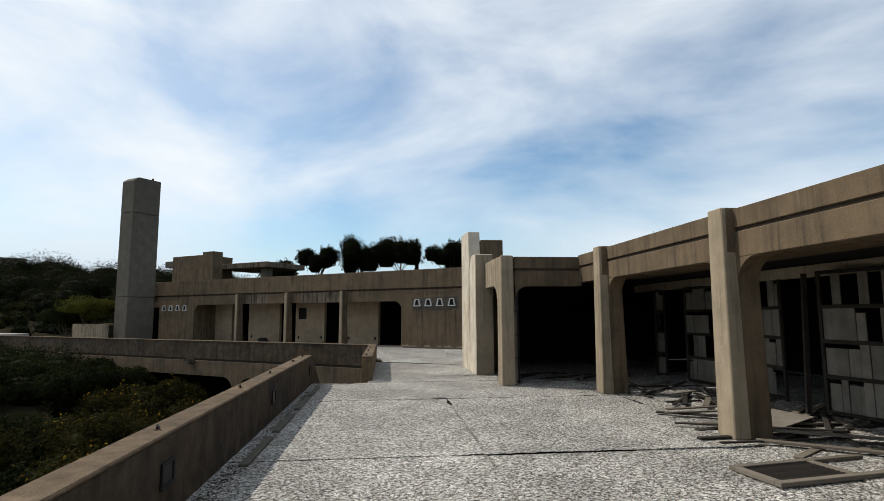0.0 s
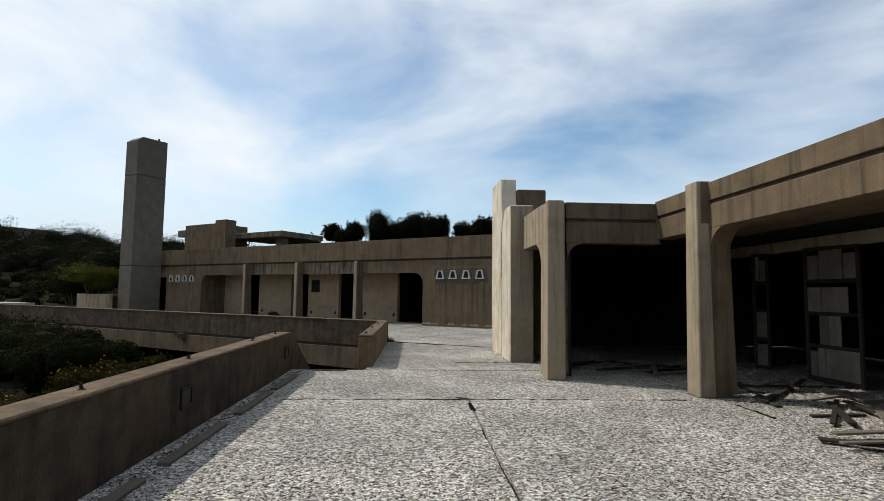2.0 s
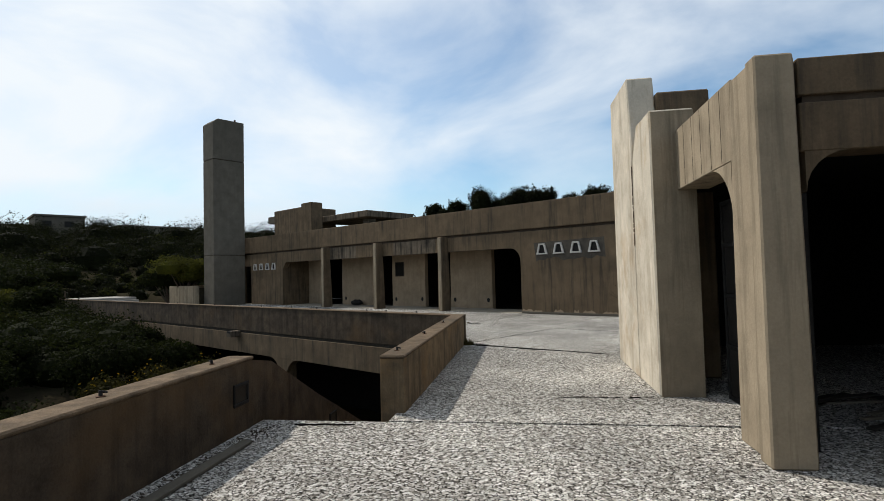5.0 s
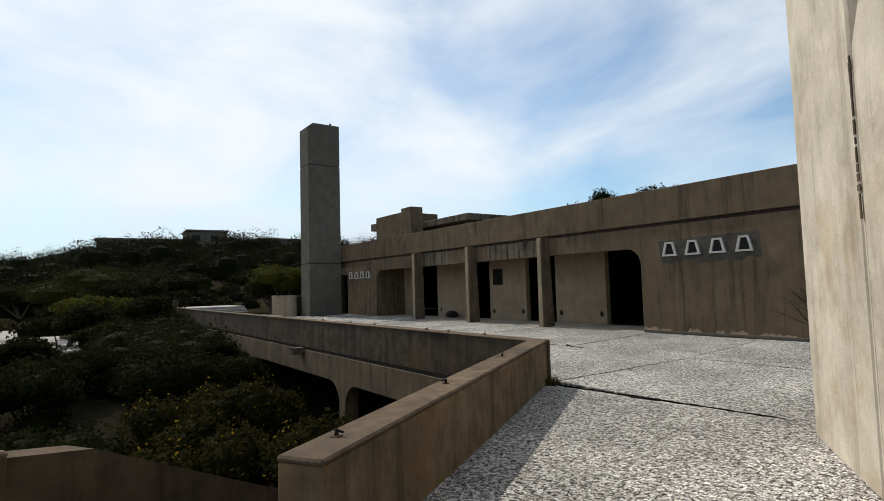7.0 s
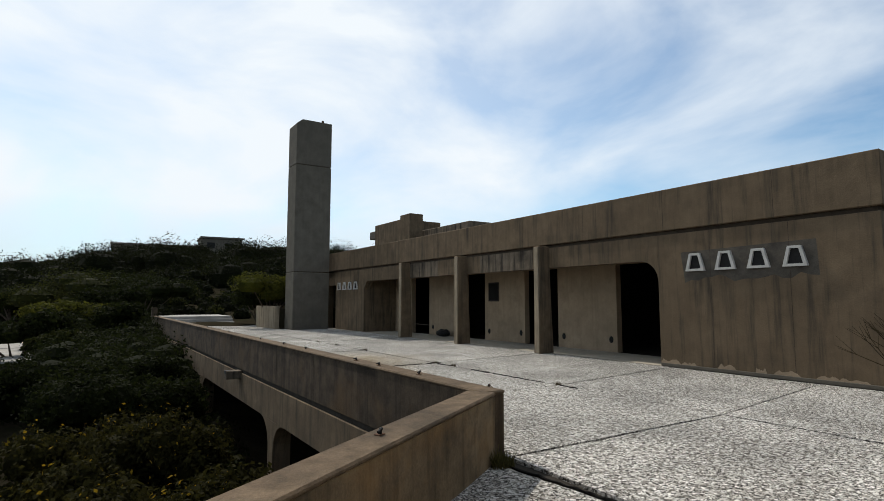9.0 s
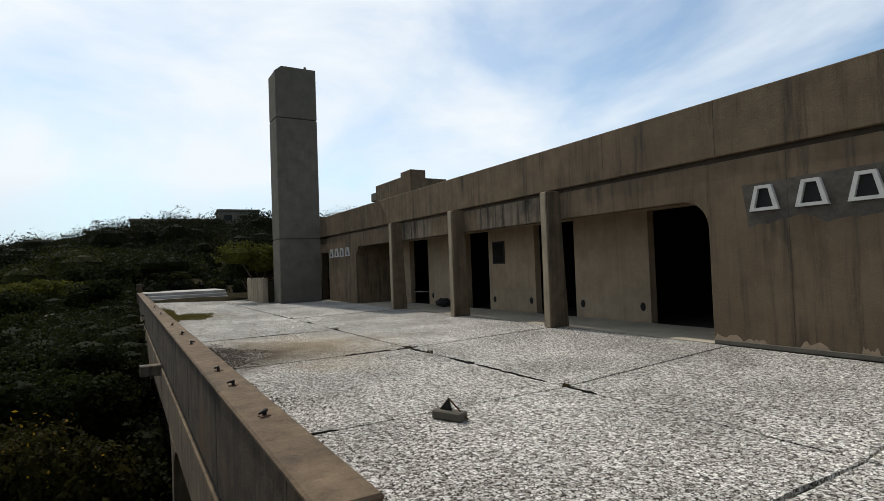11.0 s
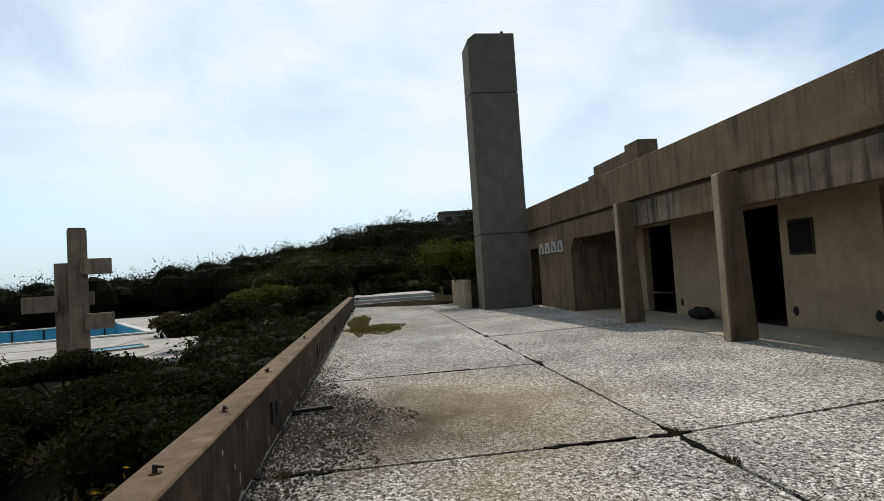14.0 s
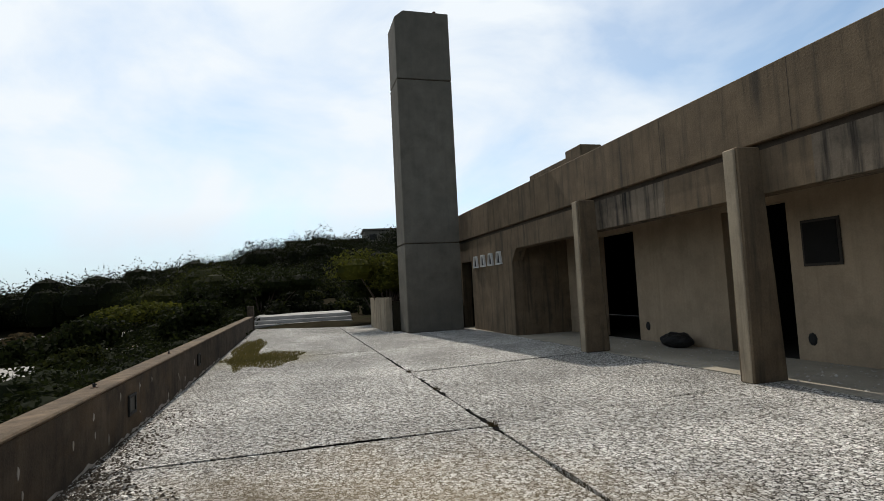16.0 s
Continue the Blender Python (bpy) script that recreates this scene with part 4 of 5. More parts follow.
def leaf_arrays(blobs, seed, solid_core=True, core=0.62):
    """Leaf quads on and inside uneven blobs: rows of centre, radii, count and leaf size."""
    r = np.random.RandomState(seed)
    vs = []
    for cx, cy, cz, rx, rz, count, size in blobs:
        d = r.normal(size=(count, 3))
        d /= np.linalg.norm(d, axis=1, keepdims=True)
        d[:, 2] = np.where(d[:, 2] < -0.35, -d[:, 2], d[:, 2])
        ph = r.uniform(0, 6.28, 6)
        bumpy = 1 + 0.15 * np.sin(3.1 * d[:, 0] * 2 + ph[0]) * np.sin(2.7 * d[:, 1] * 2 + ph[1]) + 0.12 * np.sin(6.3 * d[:, 2] + 5 * d[:, 0] + ph[2]) + 0.07 * np.sin(11 * d[:, 1] + 9 * d[:, 2] + ph[3])
        rad = np.maximum(bumpy * (0.60 + 0.36 * r.random_sample(count) ** (0.55 if core < 0.65 else 1.1)), core)
        c = np.stack([cx + d[:, 0] * rx * rad, cy + d[:, 1] * rx * rad, cz + d[:, 2] * rz * rad], -1)
        nrm = d + r.normal(scale=0.75, size=(count, 3))
        nrm /= np.linalg.norm(nrm, axis=1, keepdims=True)
        t = np.cross(nrm, r.normal(size=(count, 3)))
        t /= np.linalg.norm(t, axis=1, keepdims=True) + 1e-9
        b = np.cross(nrm, t)
        s = size * (0.55 + 0.9 * r.random_sample((count, 1)))
        t, b = t * s, b * s * 0.55
        if solid_core:
            vs.append(CORE * np.array([rx, rx, rz]) * core + np.array([cx, cy, cz]))
        vs.append(np.stack([c - t, c - b + nrm * s * 0.12, c + t, c + b + nrm * s * 0.12], 1))
    return np.concatenate(vs)


def leaf_mesh(name, blobs, mat, seed):
    q = leaf_arrays(blobs, seed, mat is not FLOWER, 0.68 if mat is LEAF_FAR else 0.62)
    n = len(q)
    me = bpy.data.meshes.new(name)
    me.vertices.add(n * 4)
    me.vertices.foreach_set("co", q.reshape(-1))
    me.loops.add(n * 4)
    me.loops.foreach_set("vertex_index", np.arange(n * 4))
    me.polygons.add(n)
    me.polygons.foreach_set("loop_start", np.arange(n) * 4)
    me.update()
    me.validate()
    me.materials.append(mat)
    return me


def shrub(name, x, y, z, rx, rz, mat, label, seed, count=1600, size=0.07, flowers=0, category="shrub", sub=7):
    r = random.Random(seed)
    s = thing(name, pose(x, y, z), label, category)
    bm = bmesh.new()
    blobs = []
    for i in range(sub):
        a, k = r.uniform(0, 6.28), r.uniform(0.15, 0.75)
        px, py, pz = math.cos(a) * rx * k, math.sin(a) * rx * k, rz * r.uniform(0.45, 0.95)
        tube(bm, (0.1 * math.cos(a), 0.1 * math.sin(a), -0.3), (px, py, pz), 0.05 * rx ** 0.5, 0.012, 5)
        f = r.uniform(0.38, 0.62)
        blobs.append((px, py, pz, rx * f, rz * f * 0.8, count // sub, size))
    part("woody_base", bm, BARK, s)
    ob = new("crown", leaf_mesh("crown", blobs, mat, seed))
    ob.parent = s
    if flowers:
        fl = [(b[0], b[1], b[2] + 0.12 * rz, b[3] * 1.05, b[4] * 1.05, flowers // sub, size * 0.75) for b in blobs[::2]]
        ob = new("blossom", leaf_mesh("blossom", fl, FLOWER, seed + 1))
        ob.parent = s
        tagged(ob, "bright yellow blossoms", kind="stuff")
    return s


# near shrubs below the parapets
rng = random.Random(11)
NEAR = [(-5.6, -1.5, 1.1, 1.5, 1), (-8.3, -1.9, 1.3, 1.8, 1), (-11.4, -1.3, 1.2, 1.7, 0), (-14.0, -1.2, 1.1, 1.5, 0), (-6.6, -3.4, 1.4, 1.6, 1), (-9.4, -3.1, 1.6, 1.75, 1), (-12.2, -3.0, 1.5, 1.7, 0), (-5.6, -6.0, 1.6, 1.6, 1), (-8.6, -6.4, 1.8, 1.6, 0), (-13.5, -6.2, 1.7, 1.6, 0), (-16.5, -2.8, 1.6, 1.5, 0), (-19.5, -2.6, 1.4, 1.2, 0), (-2.0, -8.2, 1.7, 1.5, 1), (1.5, -9.0, 1.6, 1.5, 0), (-5.5, -9.6, 1.6, 1.7, 1), (-11.0, -9.6, 1.8, 1.6, 0), (-2.2, -11.8, 1.7, 1.6, 0), (-16.5, -8.4, 1.8, 1.3, 0), (-22.5, -2.2, 1.3, 1.1, 0), (-25.5, -2.4, 1.4, 1.2, 0), (-28.0, -3.0, 1.6, 1.4, 0), (-20.0, -6.6, 1.3, 0.9, 0), (-15.2, -11.5, 1.9, 1.9, 0), (-18.5, -10.5, 1.9, 2.2, 0), (-16.0, -5.4, 1.6, 1.9, 0), (-18.6, -7.4, 1.7, 2.1, 0), (-18.0, -13.5, 2.0, 2.3, 0), (-13.5, -14.5, 2.0, 2.0, 0), (-7.0, -13.0, 1.9, 1.9, 1)]
for i, (fx, fn, rx, rz, fl) in enumerate(NEAR):
    if fx < -14.5:
        rz *= 0.48
    w = at_f(fx, fn)
    z = float(ground_height(w.x, w.y))
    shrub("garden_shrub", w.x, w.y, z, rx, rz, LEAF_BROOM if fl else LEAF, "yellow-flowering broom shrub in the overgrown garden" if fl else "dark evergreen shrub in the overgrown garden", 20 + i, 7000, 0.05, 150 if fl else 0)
# big rounded shrubs by the end of the terrace, and the hedge round the deck
for i, (x, y, rx, rz, m) in enumerate(((-56.5, 8.8, 4.4, 3.3, LEAF_OLIVE), (-42.5, 9.9, 2.2, 1.5, LEAF_BRIGHT), (-47.0, 11.5, 2.6, 1.9, LEAF), (-50.5, 9.8, 2.2, 1.3, LEAF_OLIVE), (-62.0, 11.5, 4.0, 2.6, LEAF), (-52.0, 13.5, 3.4, 2.6, LEAF), (-44.5, 4.9, 1.3, 1.0, LEAF_DRY), (-39.5, 12.6, 1.6, 1.3, LEAF), (-66.0, 4.0, 3.0, 2.0, LEAF), (-36.5, 9.0, 1.8, 1.5, LEAF), (-34.6, 10.4, 1.1, 0.9, LEAF_OLIVE))):
    shrub("rounded_shrub", x, y, float(ground_height(x, y)), rx, rz, m, "large rounded evergreen shrub by the pool deck", 60 + i, 4600, 0.085)
w = at_f(-26.4, 5.3)
shrub("planter_shrub", w.x, w.y, 0.75, 1.9, 1.55, LEAF_BRIGHT, "tall yellow-green shrub growing over the planter wall", 80, 9500, 0.06, sub=11)
w = at_f(-29.0, 5.4)
shrub("planter_shrub", w.x, w.y, 0.3, 1.7, 1.9, LEAF, "dark leafy shrub spilling beside the steps", 81, 3200, 0.085)

# scrub and woods, too many to count
r = np.random.RandomState(5)
blobs = []
for _ in range(2500):
    x, y = -46 - 80 * r.random_sample(), -38 + 120 * r.random_sample()
    if y < (17.0 + 0.25 * (x + 14.7) if x > -76 else 9.2 + 0.54 * (x + 46)):
        continue
    z = float(ground_height(x, y))
    k = np.clip((-x - 30) / 75, 0.4, 1.0)
    rx = (1.1 + 1.5 * r.random_sample()) * k * (2.0 if x < -70 and r.random_sample() < 0.2 else 1.0)
    blobs.append((x, y, z + 0.15 * rx, rx, rx * (0.75 + 0.35 * r.random_sample()), int(120 + 75 * rx * rx), 0.085 + 0.06 * k))
sunny = [(x, y, z + 0.15, rx * 0.9, rz * 0.95, 160, size) for x, y, z, rx, rz, _, size in blobs[::6] if x > -88]
tagged(new("hillside_broom", leaf_mesh("hillside_broom", sunny, LEAF_OLIVE, 16)), "lighter olive shrubs dotted over the hillside", "scrub", kind="stuff")
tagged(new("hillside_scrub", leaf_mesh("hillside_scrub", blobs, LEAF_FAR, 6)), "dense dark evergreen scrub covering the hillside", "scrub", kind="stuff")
blobs = []
for _ in range(620):
    x, y = -62 - 70 * r.random_sample() ** 1.0, -70 + 72 * r.random_sample()
    if x > -74 and y > -34:
        continue
    z = float(ground_height(x, y))
    rx = 1.6 + 2.0 * r.random_sample()
    blobs.append((x, y, z + 0.5 * rx, rx, rx * (0.7 + 0.6 * r.random_sample()), 380, 0.13))
tagged(new("far_woods", leaf_mesh("far_woods", blobs, LEAF_FAR, 7)), "distant dark tree line beyond the pool", "woods", kind="stuff")
blobs = []
for _ in range(1050):
    fx, fn = -34 + 44 * r.random_sample(), -0.5 - 23 * r.random_sample() ** 1.3
    w = at_f(fx, fn)
    q = R.inverted() @ w
    if q.x > -6.9 and q.y < 8.0 or q.x > -4.9:
        continue
    z = float(ground_height(w.x, w.y))
    if w.x < -24.5 and fn < -4.5:
        continue
    rx = 0.5 + 0.8 * r.random_sample()
    blobs.append((w.x, w.y, z + 0.25, rx, rx * 0.9, 260, 0.055))
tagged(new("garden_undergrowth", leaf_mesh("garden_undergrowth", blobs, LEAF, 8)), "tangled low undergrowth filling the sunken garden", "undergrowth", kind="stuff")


def pine(name, x, y, z, h, spread, seed, label="umbrella-crowned dark pine tree behind the building", flat=0.62):
    r = random.Random(seed)
    t = thing(name, pose(x, y, z), label, "tree")
    bm = bmesh.new()
    tube(bm, (0, 0, -0.5), (0.2, 0.1, h * 0.62), 0.3, 0.16, 8)
    blobs = []
    for i in range(9):
        a, k = r.uniform(0, 6.28), r.uniform(0.2, 0.8)
        p = (math.cos(a) * spread * k, math.sin(a) * spread * k, h * r.uniform(0.68, 0.92))
        tube(bm, (0.15, 0.08, h * r.uniform(0.45, 0.6)), p, 0.09, 0.03, 5)
        blobs.append((*p, spread * r.uniform(0.4, 0.58), spread * flat * r.uniform(0.75, 1.05), 1300, 0.16))
    part("trunk", bm, BARK, t)
    ob = new("crown", leaf_mesh("crown", blobs, LEAF_FAR, seed))
    ob.parent = t
    return t


def cypress(x, y, z, h, rad, seed):
    t = thing("cypress", pose(x, y, z), "slim dark cypress tree behind the building", "tree")
    bm = bmesh.new()
    tube(bm, (0, 0, -0.5), (0, 0, h * 0.9), 0.16, 0.03, 7)
    part("trunk", bm, BARK, t)
    blobs = [(0, 0, h * (0.12 + 0.08 * i), rad * (1.05 - 0.085 * i), h * 0.09, 260, 0.16) for i in range(11)]
    ob = new("crown", leaf_mesh("crown", blobs, LEAF_FAR, seed))
    ob.parent = t


# trees behind the long wing
for i, (x, y, h, s) in enumerate(((-76.5, 80, 14.3, 4.0), (-70.5, 85, 15.6, 5.6), (-64.5, 90, 17.2, 4.9), (-56.5, 96, 16.0, 4.4), (-81.5, 74, 11.0, 3.6))):
    z = float(ground_height(x, y))
    pine("pine_tree", x, y, z, (h - z) * 1.02, s, 100 + i)
cypress(-62.0, 92.5, 0.5, 16.6, 1.0, 120)
x, y = -5.4, 41.5
bare = thing("bare_tree", pose(x, y, float(ground_height(x, y))), "leafless pale tree behind the portico roof", "tree")
bm = bmesh.new()
rb = random.Random(9)


def limbs(bm, a, d, length, rad, depth):
    b = a + d * length
    tube(bm, a, b, rad, rad * 0.6, 5)
    if depth:
        for _ in range(3):
            e = (d + Vector((rb.uniform(-0.8, 0.8), rb.uniform(-0.8, 0.8), rb.uniform(-0.1, 0.5)))).normalized()
            limbs(bm, b, e, length * rb.uniform(0.55, 0.75), rad * 0.55, depth - 1)


limbs(bm, Vector((0, 0, 0)), Vector((0.05, 0, 1)), 3.9, 0.16, 4)
part("trunk", bm, BARK, bare)

# ---- fittings of the terrace ----
def wall_light(m):
    b = thing("wall_light", m, "recessed wall light with a black metal frame in the parapet", "wall light", "parapet lights")
    t = 0.035
    for r_ in ((-0.15, 0.15, -0.02, -0.002, 0.115 - t, 0.115), (-0.15, 0.15, -0.02, -0.002, -0.115, -0.115 + t), (-0.15, -0.15 + t, -0.02, -0.002, -0.115 + t, 0.115 - t), (0.15 - t, 0.15, -0.02, -0.002, -0.115 + t, 0.115 - t)):
        part("frame_bar", boxes(r_, bevel=0.004), BLACK, b)
    part("housing", boxes((-0.1155, 0.1155, -0.009, -0.003, -0.095, 0.095)), GLASSY, b, "dusty dark glass")
    return b


SALT = material("white_salt_bloom", (0.34, 0.30, 0.25), 0.95, 0.4, 9, 90, 0.3)
GLASSY = material("dusty_dark_glass", (0.02, 0.018, 0.016), 0.4, 0.4, 10, 60, 0.1)
first = wall_light(R @ pose(-5.9, -6.1, 0.36, 0, 0, 90))
first.scale = (0.88, 1.0, 0.9)
for u_ in (-9.4, -1.95, 2.15):
    copy_thing(first, R @ pose(-5.9, u_, 0.36, 0, 0, 90))
copy_thing(first, R @ pose(-5.93, 4.66, -0.53, 0, 0, 90))
for x_ in (-3.7, -7.65, -11.9, -16.1):
    copy_thing(first, F @ pose(x_, 0.111, 0.30, 0, 0, 180))


def rail_stub(m, bent):
    s = thing("rail_stub", m, "rusted stub of a cut railing post on the parapet", "railing stub", "cut railing stubs")
    part("plate", boxes((-0.035, 0.035, -0.03, 0.03, 0, 0.008), bevel=0.002), RUST, s)
    bm = bmesh.new()
    tube(bm, (0, 0, 0.005), (0.0, bent, 0.05), 0.016, 0.014)
    tube(bm, (-0.015, bent, 0.045), (0.05, bent * 1.5, 0.03), 0.012, 0.009)
    part("post", bm, BLACK, s)
    return s


first = rail_stub(R @ pose(-4.66, 3.3, 0.60), 0.01)
first.scale = (0.8, 0.8, 0.8)
for u_ in (4.95, 6.7):
    copy_thing(first, R @ pose(-4.66, u_, 0.60, 0, 0, 40 * u_))
for u_ in (-8.6, -6.0, -3.4, -1.6, 0.6, 1.9):
    copy_thing(first, R @ pose(-6.03, u_, 0.68, 0, 0, 70 * u_))
for x_ in (-1.4, -2.4, -3.1, -5.2, -6.45, -8.1, -11.2, -14.3):
    copy_thing(first, F @ pose(x_, -0.01, 0.59, 0, 0, 50 * x_))

# broken lamp lying on the terrace
lamp = thing("broken_floodlight", F @ pose(-2.52, 1.84, 0.0, 0, 0, 25), "broken grey floodlight housing lying on the terrace floor", "floodlight")
part("housing", boxes((-0.16, 0.16, -0.05, 0.07, 0.004, 0.085), bevel=0.012), CONCRETE_GREY, lamp)
bm = prism(bmesh.new(), [(-0.10, 0.085), (0.0, 0.20), (0.03, 0.085)], "y", 0.0, 0.012)
part("bracket", bm, BLACK, lamp)
bm = tube(bmesh.new(), (0.0, 0.006, 0.19), (0.19, 0.02, 0.02), 0.008)
part("strut", bm, RUST, lamp)
junk = thing("metal_bracket", F @ pose(-8.66, 0.36, 0.0, 0, 0, 100), "bent black metal bracket lying against the parapet", "bracket")
part("bar", boxes((-0.22, 0.22, -0.03, 0.02, 0.03, 0.07), bevel=0.006), BLACK, junk)
part("bar", boxes((-0.22, -0.15, -0.03, 0.20, 0.005, 0.035), bevel=0.006), BLACK, junk)
part("bar", boxes((-0.2, 0.26, 0.06, 0.10, 0.003, 0.03), bevel=0.006), WOOD, junk)

# litter of chips and dead leaves along the parapets, grass in the drain corner
def chips(name, m, count, x0, x1, y0, y1, size, mat, label, seed, bias=2.2):
    r = np.random.RandomState(seed)
    vs, fs = [], []
    for i in range(count):
        x = x0 + (x1 - x0) * (0.6 * r.random_sample() + 0.4 * r.random_sample())
        reach = 0.3 + 0.7 * abs(math.sin(1.9 * x + seed) * math.sin(0.7 * x + 1.0)) if bias > 1.0 else 1.0
        y = y0 + (y1 - y0) * reach * r.random_sample() ** bias
        s = size * (0.4 + 1.2 * r.random_sample())
        a = r.uniform(0, 6.28)
        c, d = math.cos(a) * s, math.sin(a) * s
        h = s * (0.3 + 0.5 * r.random_sample())
        k = len(vs)
        vs += [(x - c, y - d, -0.002), (x + d * 0.7, y - c * 0.7, 0.0), (x + c, y + d, -0.002), (x - d * 0.6, y + c * 0.6, 0.0), (x + r.uniform(-s, s) * 0.3, y, h)]
        fs += [(k, k + 1, k + 4), (k + 1, k + 2, k + 4), (k + 2, k + 3, k + 4), (k + 3, k, k + 4)]
    me = bpy.data.meshes.new(name)
    me.from_pydata(vs, [], fs)
    me.materials.append(mat)
    ob = new(name, me)
    ob.matrix_world = m
    return tagged(ob, label, "debris", kind="stuff")


LITTER = material("dead_leaf_litter", (0.07, 0.055, 0.04), 0.95, 0.6, 20, 90, 0.3, per="island")
CHIP = material("grey_mortar_chips", (0.36, 0.33, 0.29), 0.95, 0.4, 20, 90, 0.3, per="island")
chips("leaf_litter", F @ pose(0, 0.12, 0.004), 6500, -13.5, -3.2, 0.0, 1.1, 0.016, LITTER, "dark leaf litter and crumbs along the parapet foot", 31)
chips("mortar_chips", F @ pose(0, 0.12, 0.004), 3200, -13.5, -2.0, 0.0, 1.4, 0.014, CHIP, "loose grey mortar chips on the slabs", 32, 1.6)
chips("leaf_litter", F @ pose(0, 0.12, 0.004), 2600, -10.2, -6.2, 0.0, 1.4, 0.015, LITTER, "dark leaf litter in the stained corner", 33, 1.8)
chips("mortar_chips", R @ pose(-5.9, 0, 0.004), 1600, 0.0, 0.5, -9.5, 2.4, 0.011, CHIP, "loose grey mortar chips along the parapet foot", 34, 1.0)
chips("leaf_litter", R @ pose(-5.88, 0, 0.004), 1500, 0.0, 0.3, -9.5, 2.4, 0.014, LITTER, "dark leaf litter along the parapet foot", 35, 1.0)
chips("mortar_chips", R @ pose(0, 0, 0.004), 1200, 0.3, 5.0, -8.0, 4.5, 0.03, CHIP, "plaster crumbs scattered under the portico", 36, 1.0)
chips("mortar_chips", F @ pose(0, 0, 0.004), 800, -20, -3.5, 7.5, 9.0, 0.02, CHIP, "plaster crumbs under the facade", 37, 1.0)
skirt = thing("loose_edging", R, "broken strip of edging lying along the parapet", "edging strip")
for u_ in (-4.6, -2.9, -1.1, 0.5):
    part("strip", boxes((-5.72, -5.62, u_, u_ + 1.35, 0.0, 0.035), bevel=0.008), CONCRETE_GREY, skirt)


def grass_patch(name, m, count, rx, ry, h, seed, label, mat=GRASS):
    r = np.random.RandomState(seed)
    vs, fs = [], []
    for i in range(count):
        a = r.uniform(0, 6.28)
        k = r.random_sample() ** 0.75 * (0.85 + 0.12 * math.sin(3 * a + 1) + 0.08 * math.sin(7 * a))
        x, y = math.cos(a) * k * rx, math.sin(a) * k * ry
        b, w, hh = r.uniform(0, 6.28), 0.006, h * (0.4 + 0.8 * r.random_sample())
        lx, ly = r.uniform(-0.5, 0.5) * hh, r.uniform(-0.5, 0.5) * hh
        j = len(vs)
        vs += [(x - math.cos(b) * w, y - math.sin(b) * w, 0), (x + math.cos(b) * w, y + math.sin(b) * w, 0), (x + lx, y + ly, hh)]
        fs.append((j, j + 1, j + 2))
    me = bpy.data.meshes.new(name)
    me.from_pydata(vs, [], fs)
    me.materials.append(mat)
    ob = new(name, me)
    ob.matrix_world = m
    return tagged(ob, label, "grass", kind="stuff")


grass_patch("grass_patch", F @ pose(-20.6, 0.62, 0), 7000, 4.3, 0.42, 0.06, 41, "patch of short dry yellow grass on the slabs")
grass_patch("grass_patch", F @ pose(-18.2, 1.15, 0), 6000, 1.7, 0.95, 0.06, 44, "patch of short dry yellow grass on the slabs")
grass_patch("weed_tuft", R @ pose(-4.42, 8.35, 0), 160, 0.12, 0.12, 0.14, 42, "tuft of dry weeds at the parapet corner")
grass_patch("weed_tuft", R @ pose(-4.9, 5.2, -2.2), 900, 0.5, 2.2, 0.7, 43, "dry weeds growing over the stair", GRASS)
for i, (x_, n_) in enumerate(((-6.7, 3.53), (-6.0, 3.55), (-2.85, 3.55), (-10.5, 3.55), (-12.6, 3.55), (-6.7, 0.35), (-14.35, 3.55))):
    grass_patch("weed_tuft", F @ pose(x_, n_, 0.0), 60, 0.09, 0.07, 0.05, 200 + i, "small dry weeds in the slab joint", LEAF_DRY)

# salt crust and flaked paint along the foot of the terrace parapet
crust = thing("salt_crust", F, "white salt crust along the foot of the parapet", "salt stain")
rs = random.Random(77)
x_ = -19.0
while x_ < -1.5:
    w_ = rs.uniform(0.25, 0.7)
    top = [(x_ + w_ * k / 5, 0.012 + 0.05 * rs.random() * math.sin(math.pi * (k + 0.5) / 6)) for k in range(6)]
    part("crust", prism(bmesh.new(), [(x_ + w_, 0.003)] + top[::-1] + [(x_, 0.003)], "y", 0.1105, 0.114), SALT, crust)
    x_ += w_ * rs.uniform(0.9, 1.5)
flaked = thing("paint_flakes", F, "pale flakes of old paint on the parapet face", "paint stain")
for i in range(46):
    x_, z_, h_ = rs.uniform(-16, -2.5), rs.uniform(0.1, 0.46), rs.uniform(0.015, 0.07)
    w_ = rs.uniform(0.006, 0.022)
    o = [(x_ - w_, z_), (x_ - w_ * 0.5, z_ - h_ * 0.7), (x_ + w_ * 0.3, z_ - h_), (x_ + w_, z_ - h_ * 0.2), (x_ + w_ * 0.6, z_ + h_ * 0.6), (x_ - w_ * 0.4, z_ + h_ * 0.4)]
    part("flake", prism(bmesh.new(), o, "y", 0.1105, 0.1135), SALT, flaked)

# ---- facade details ----
hatch = thing("wall_hatch", F @ pose(-11.56, BACK_N, 1.73), "dark open meter hatch in the plaster wall", "hatch")
part("frame", boxes((-0.30, 0.30, -0.03, -0.002, -0.34, 0.34), bevel=0.006), WOOD_DARK, hatch)
# near-black panel paints the shaded depth of the open hatch
part("panel", boxes((-0.26, 0.26, -0.04, -0.031, -0.30, 0.30)), SOOT_SHADE, hatch)
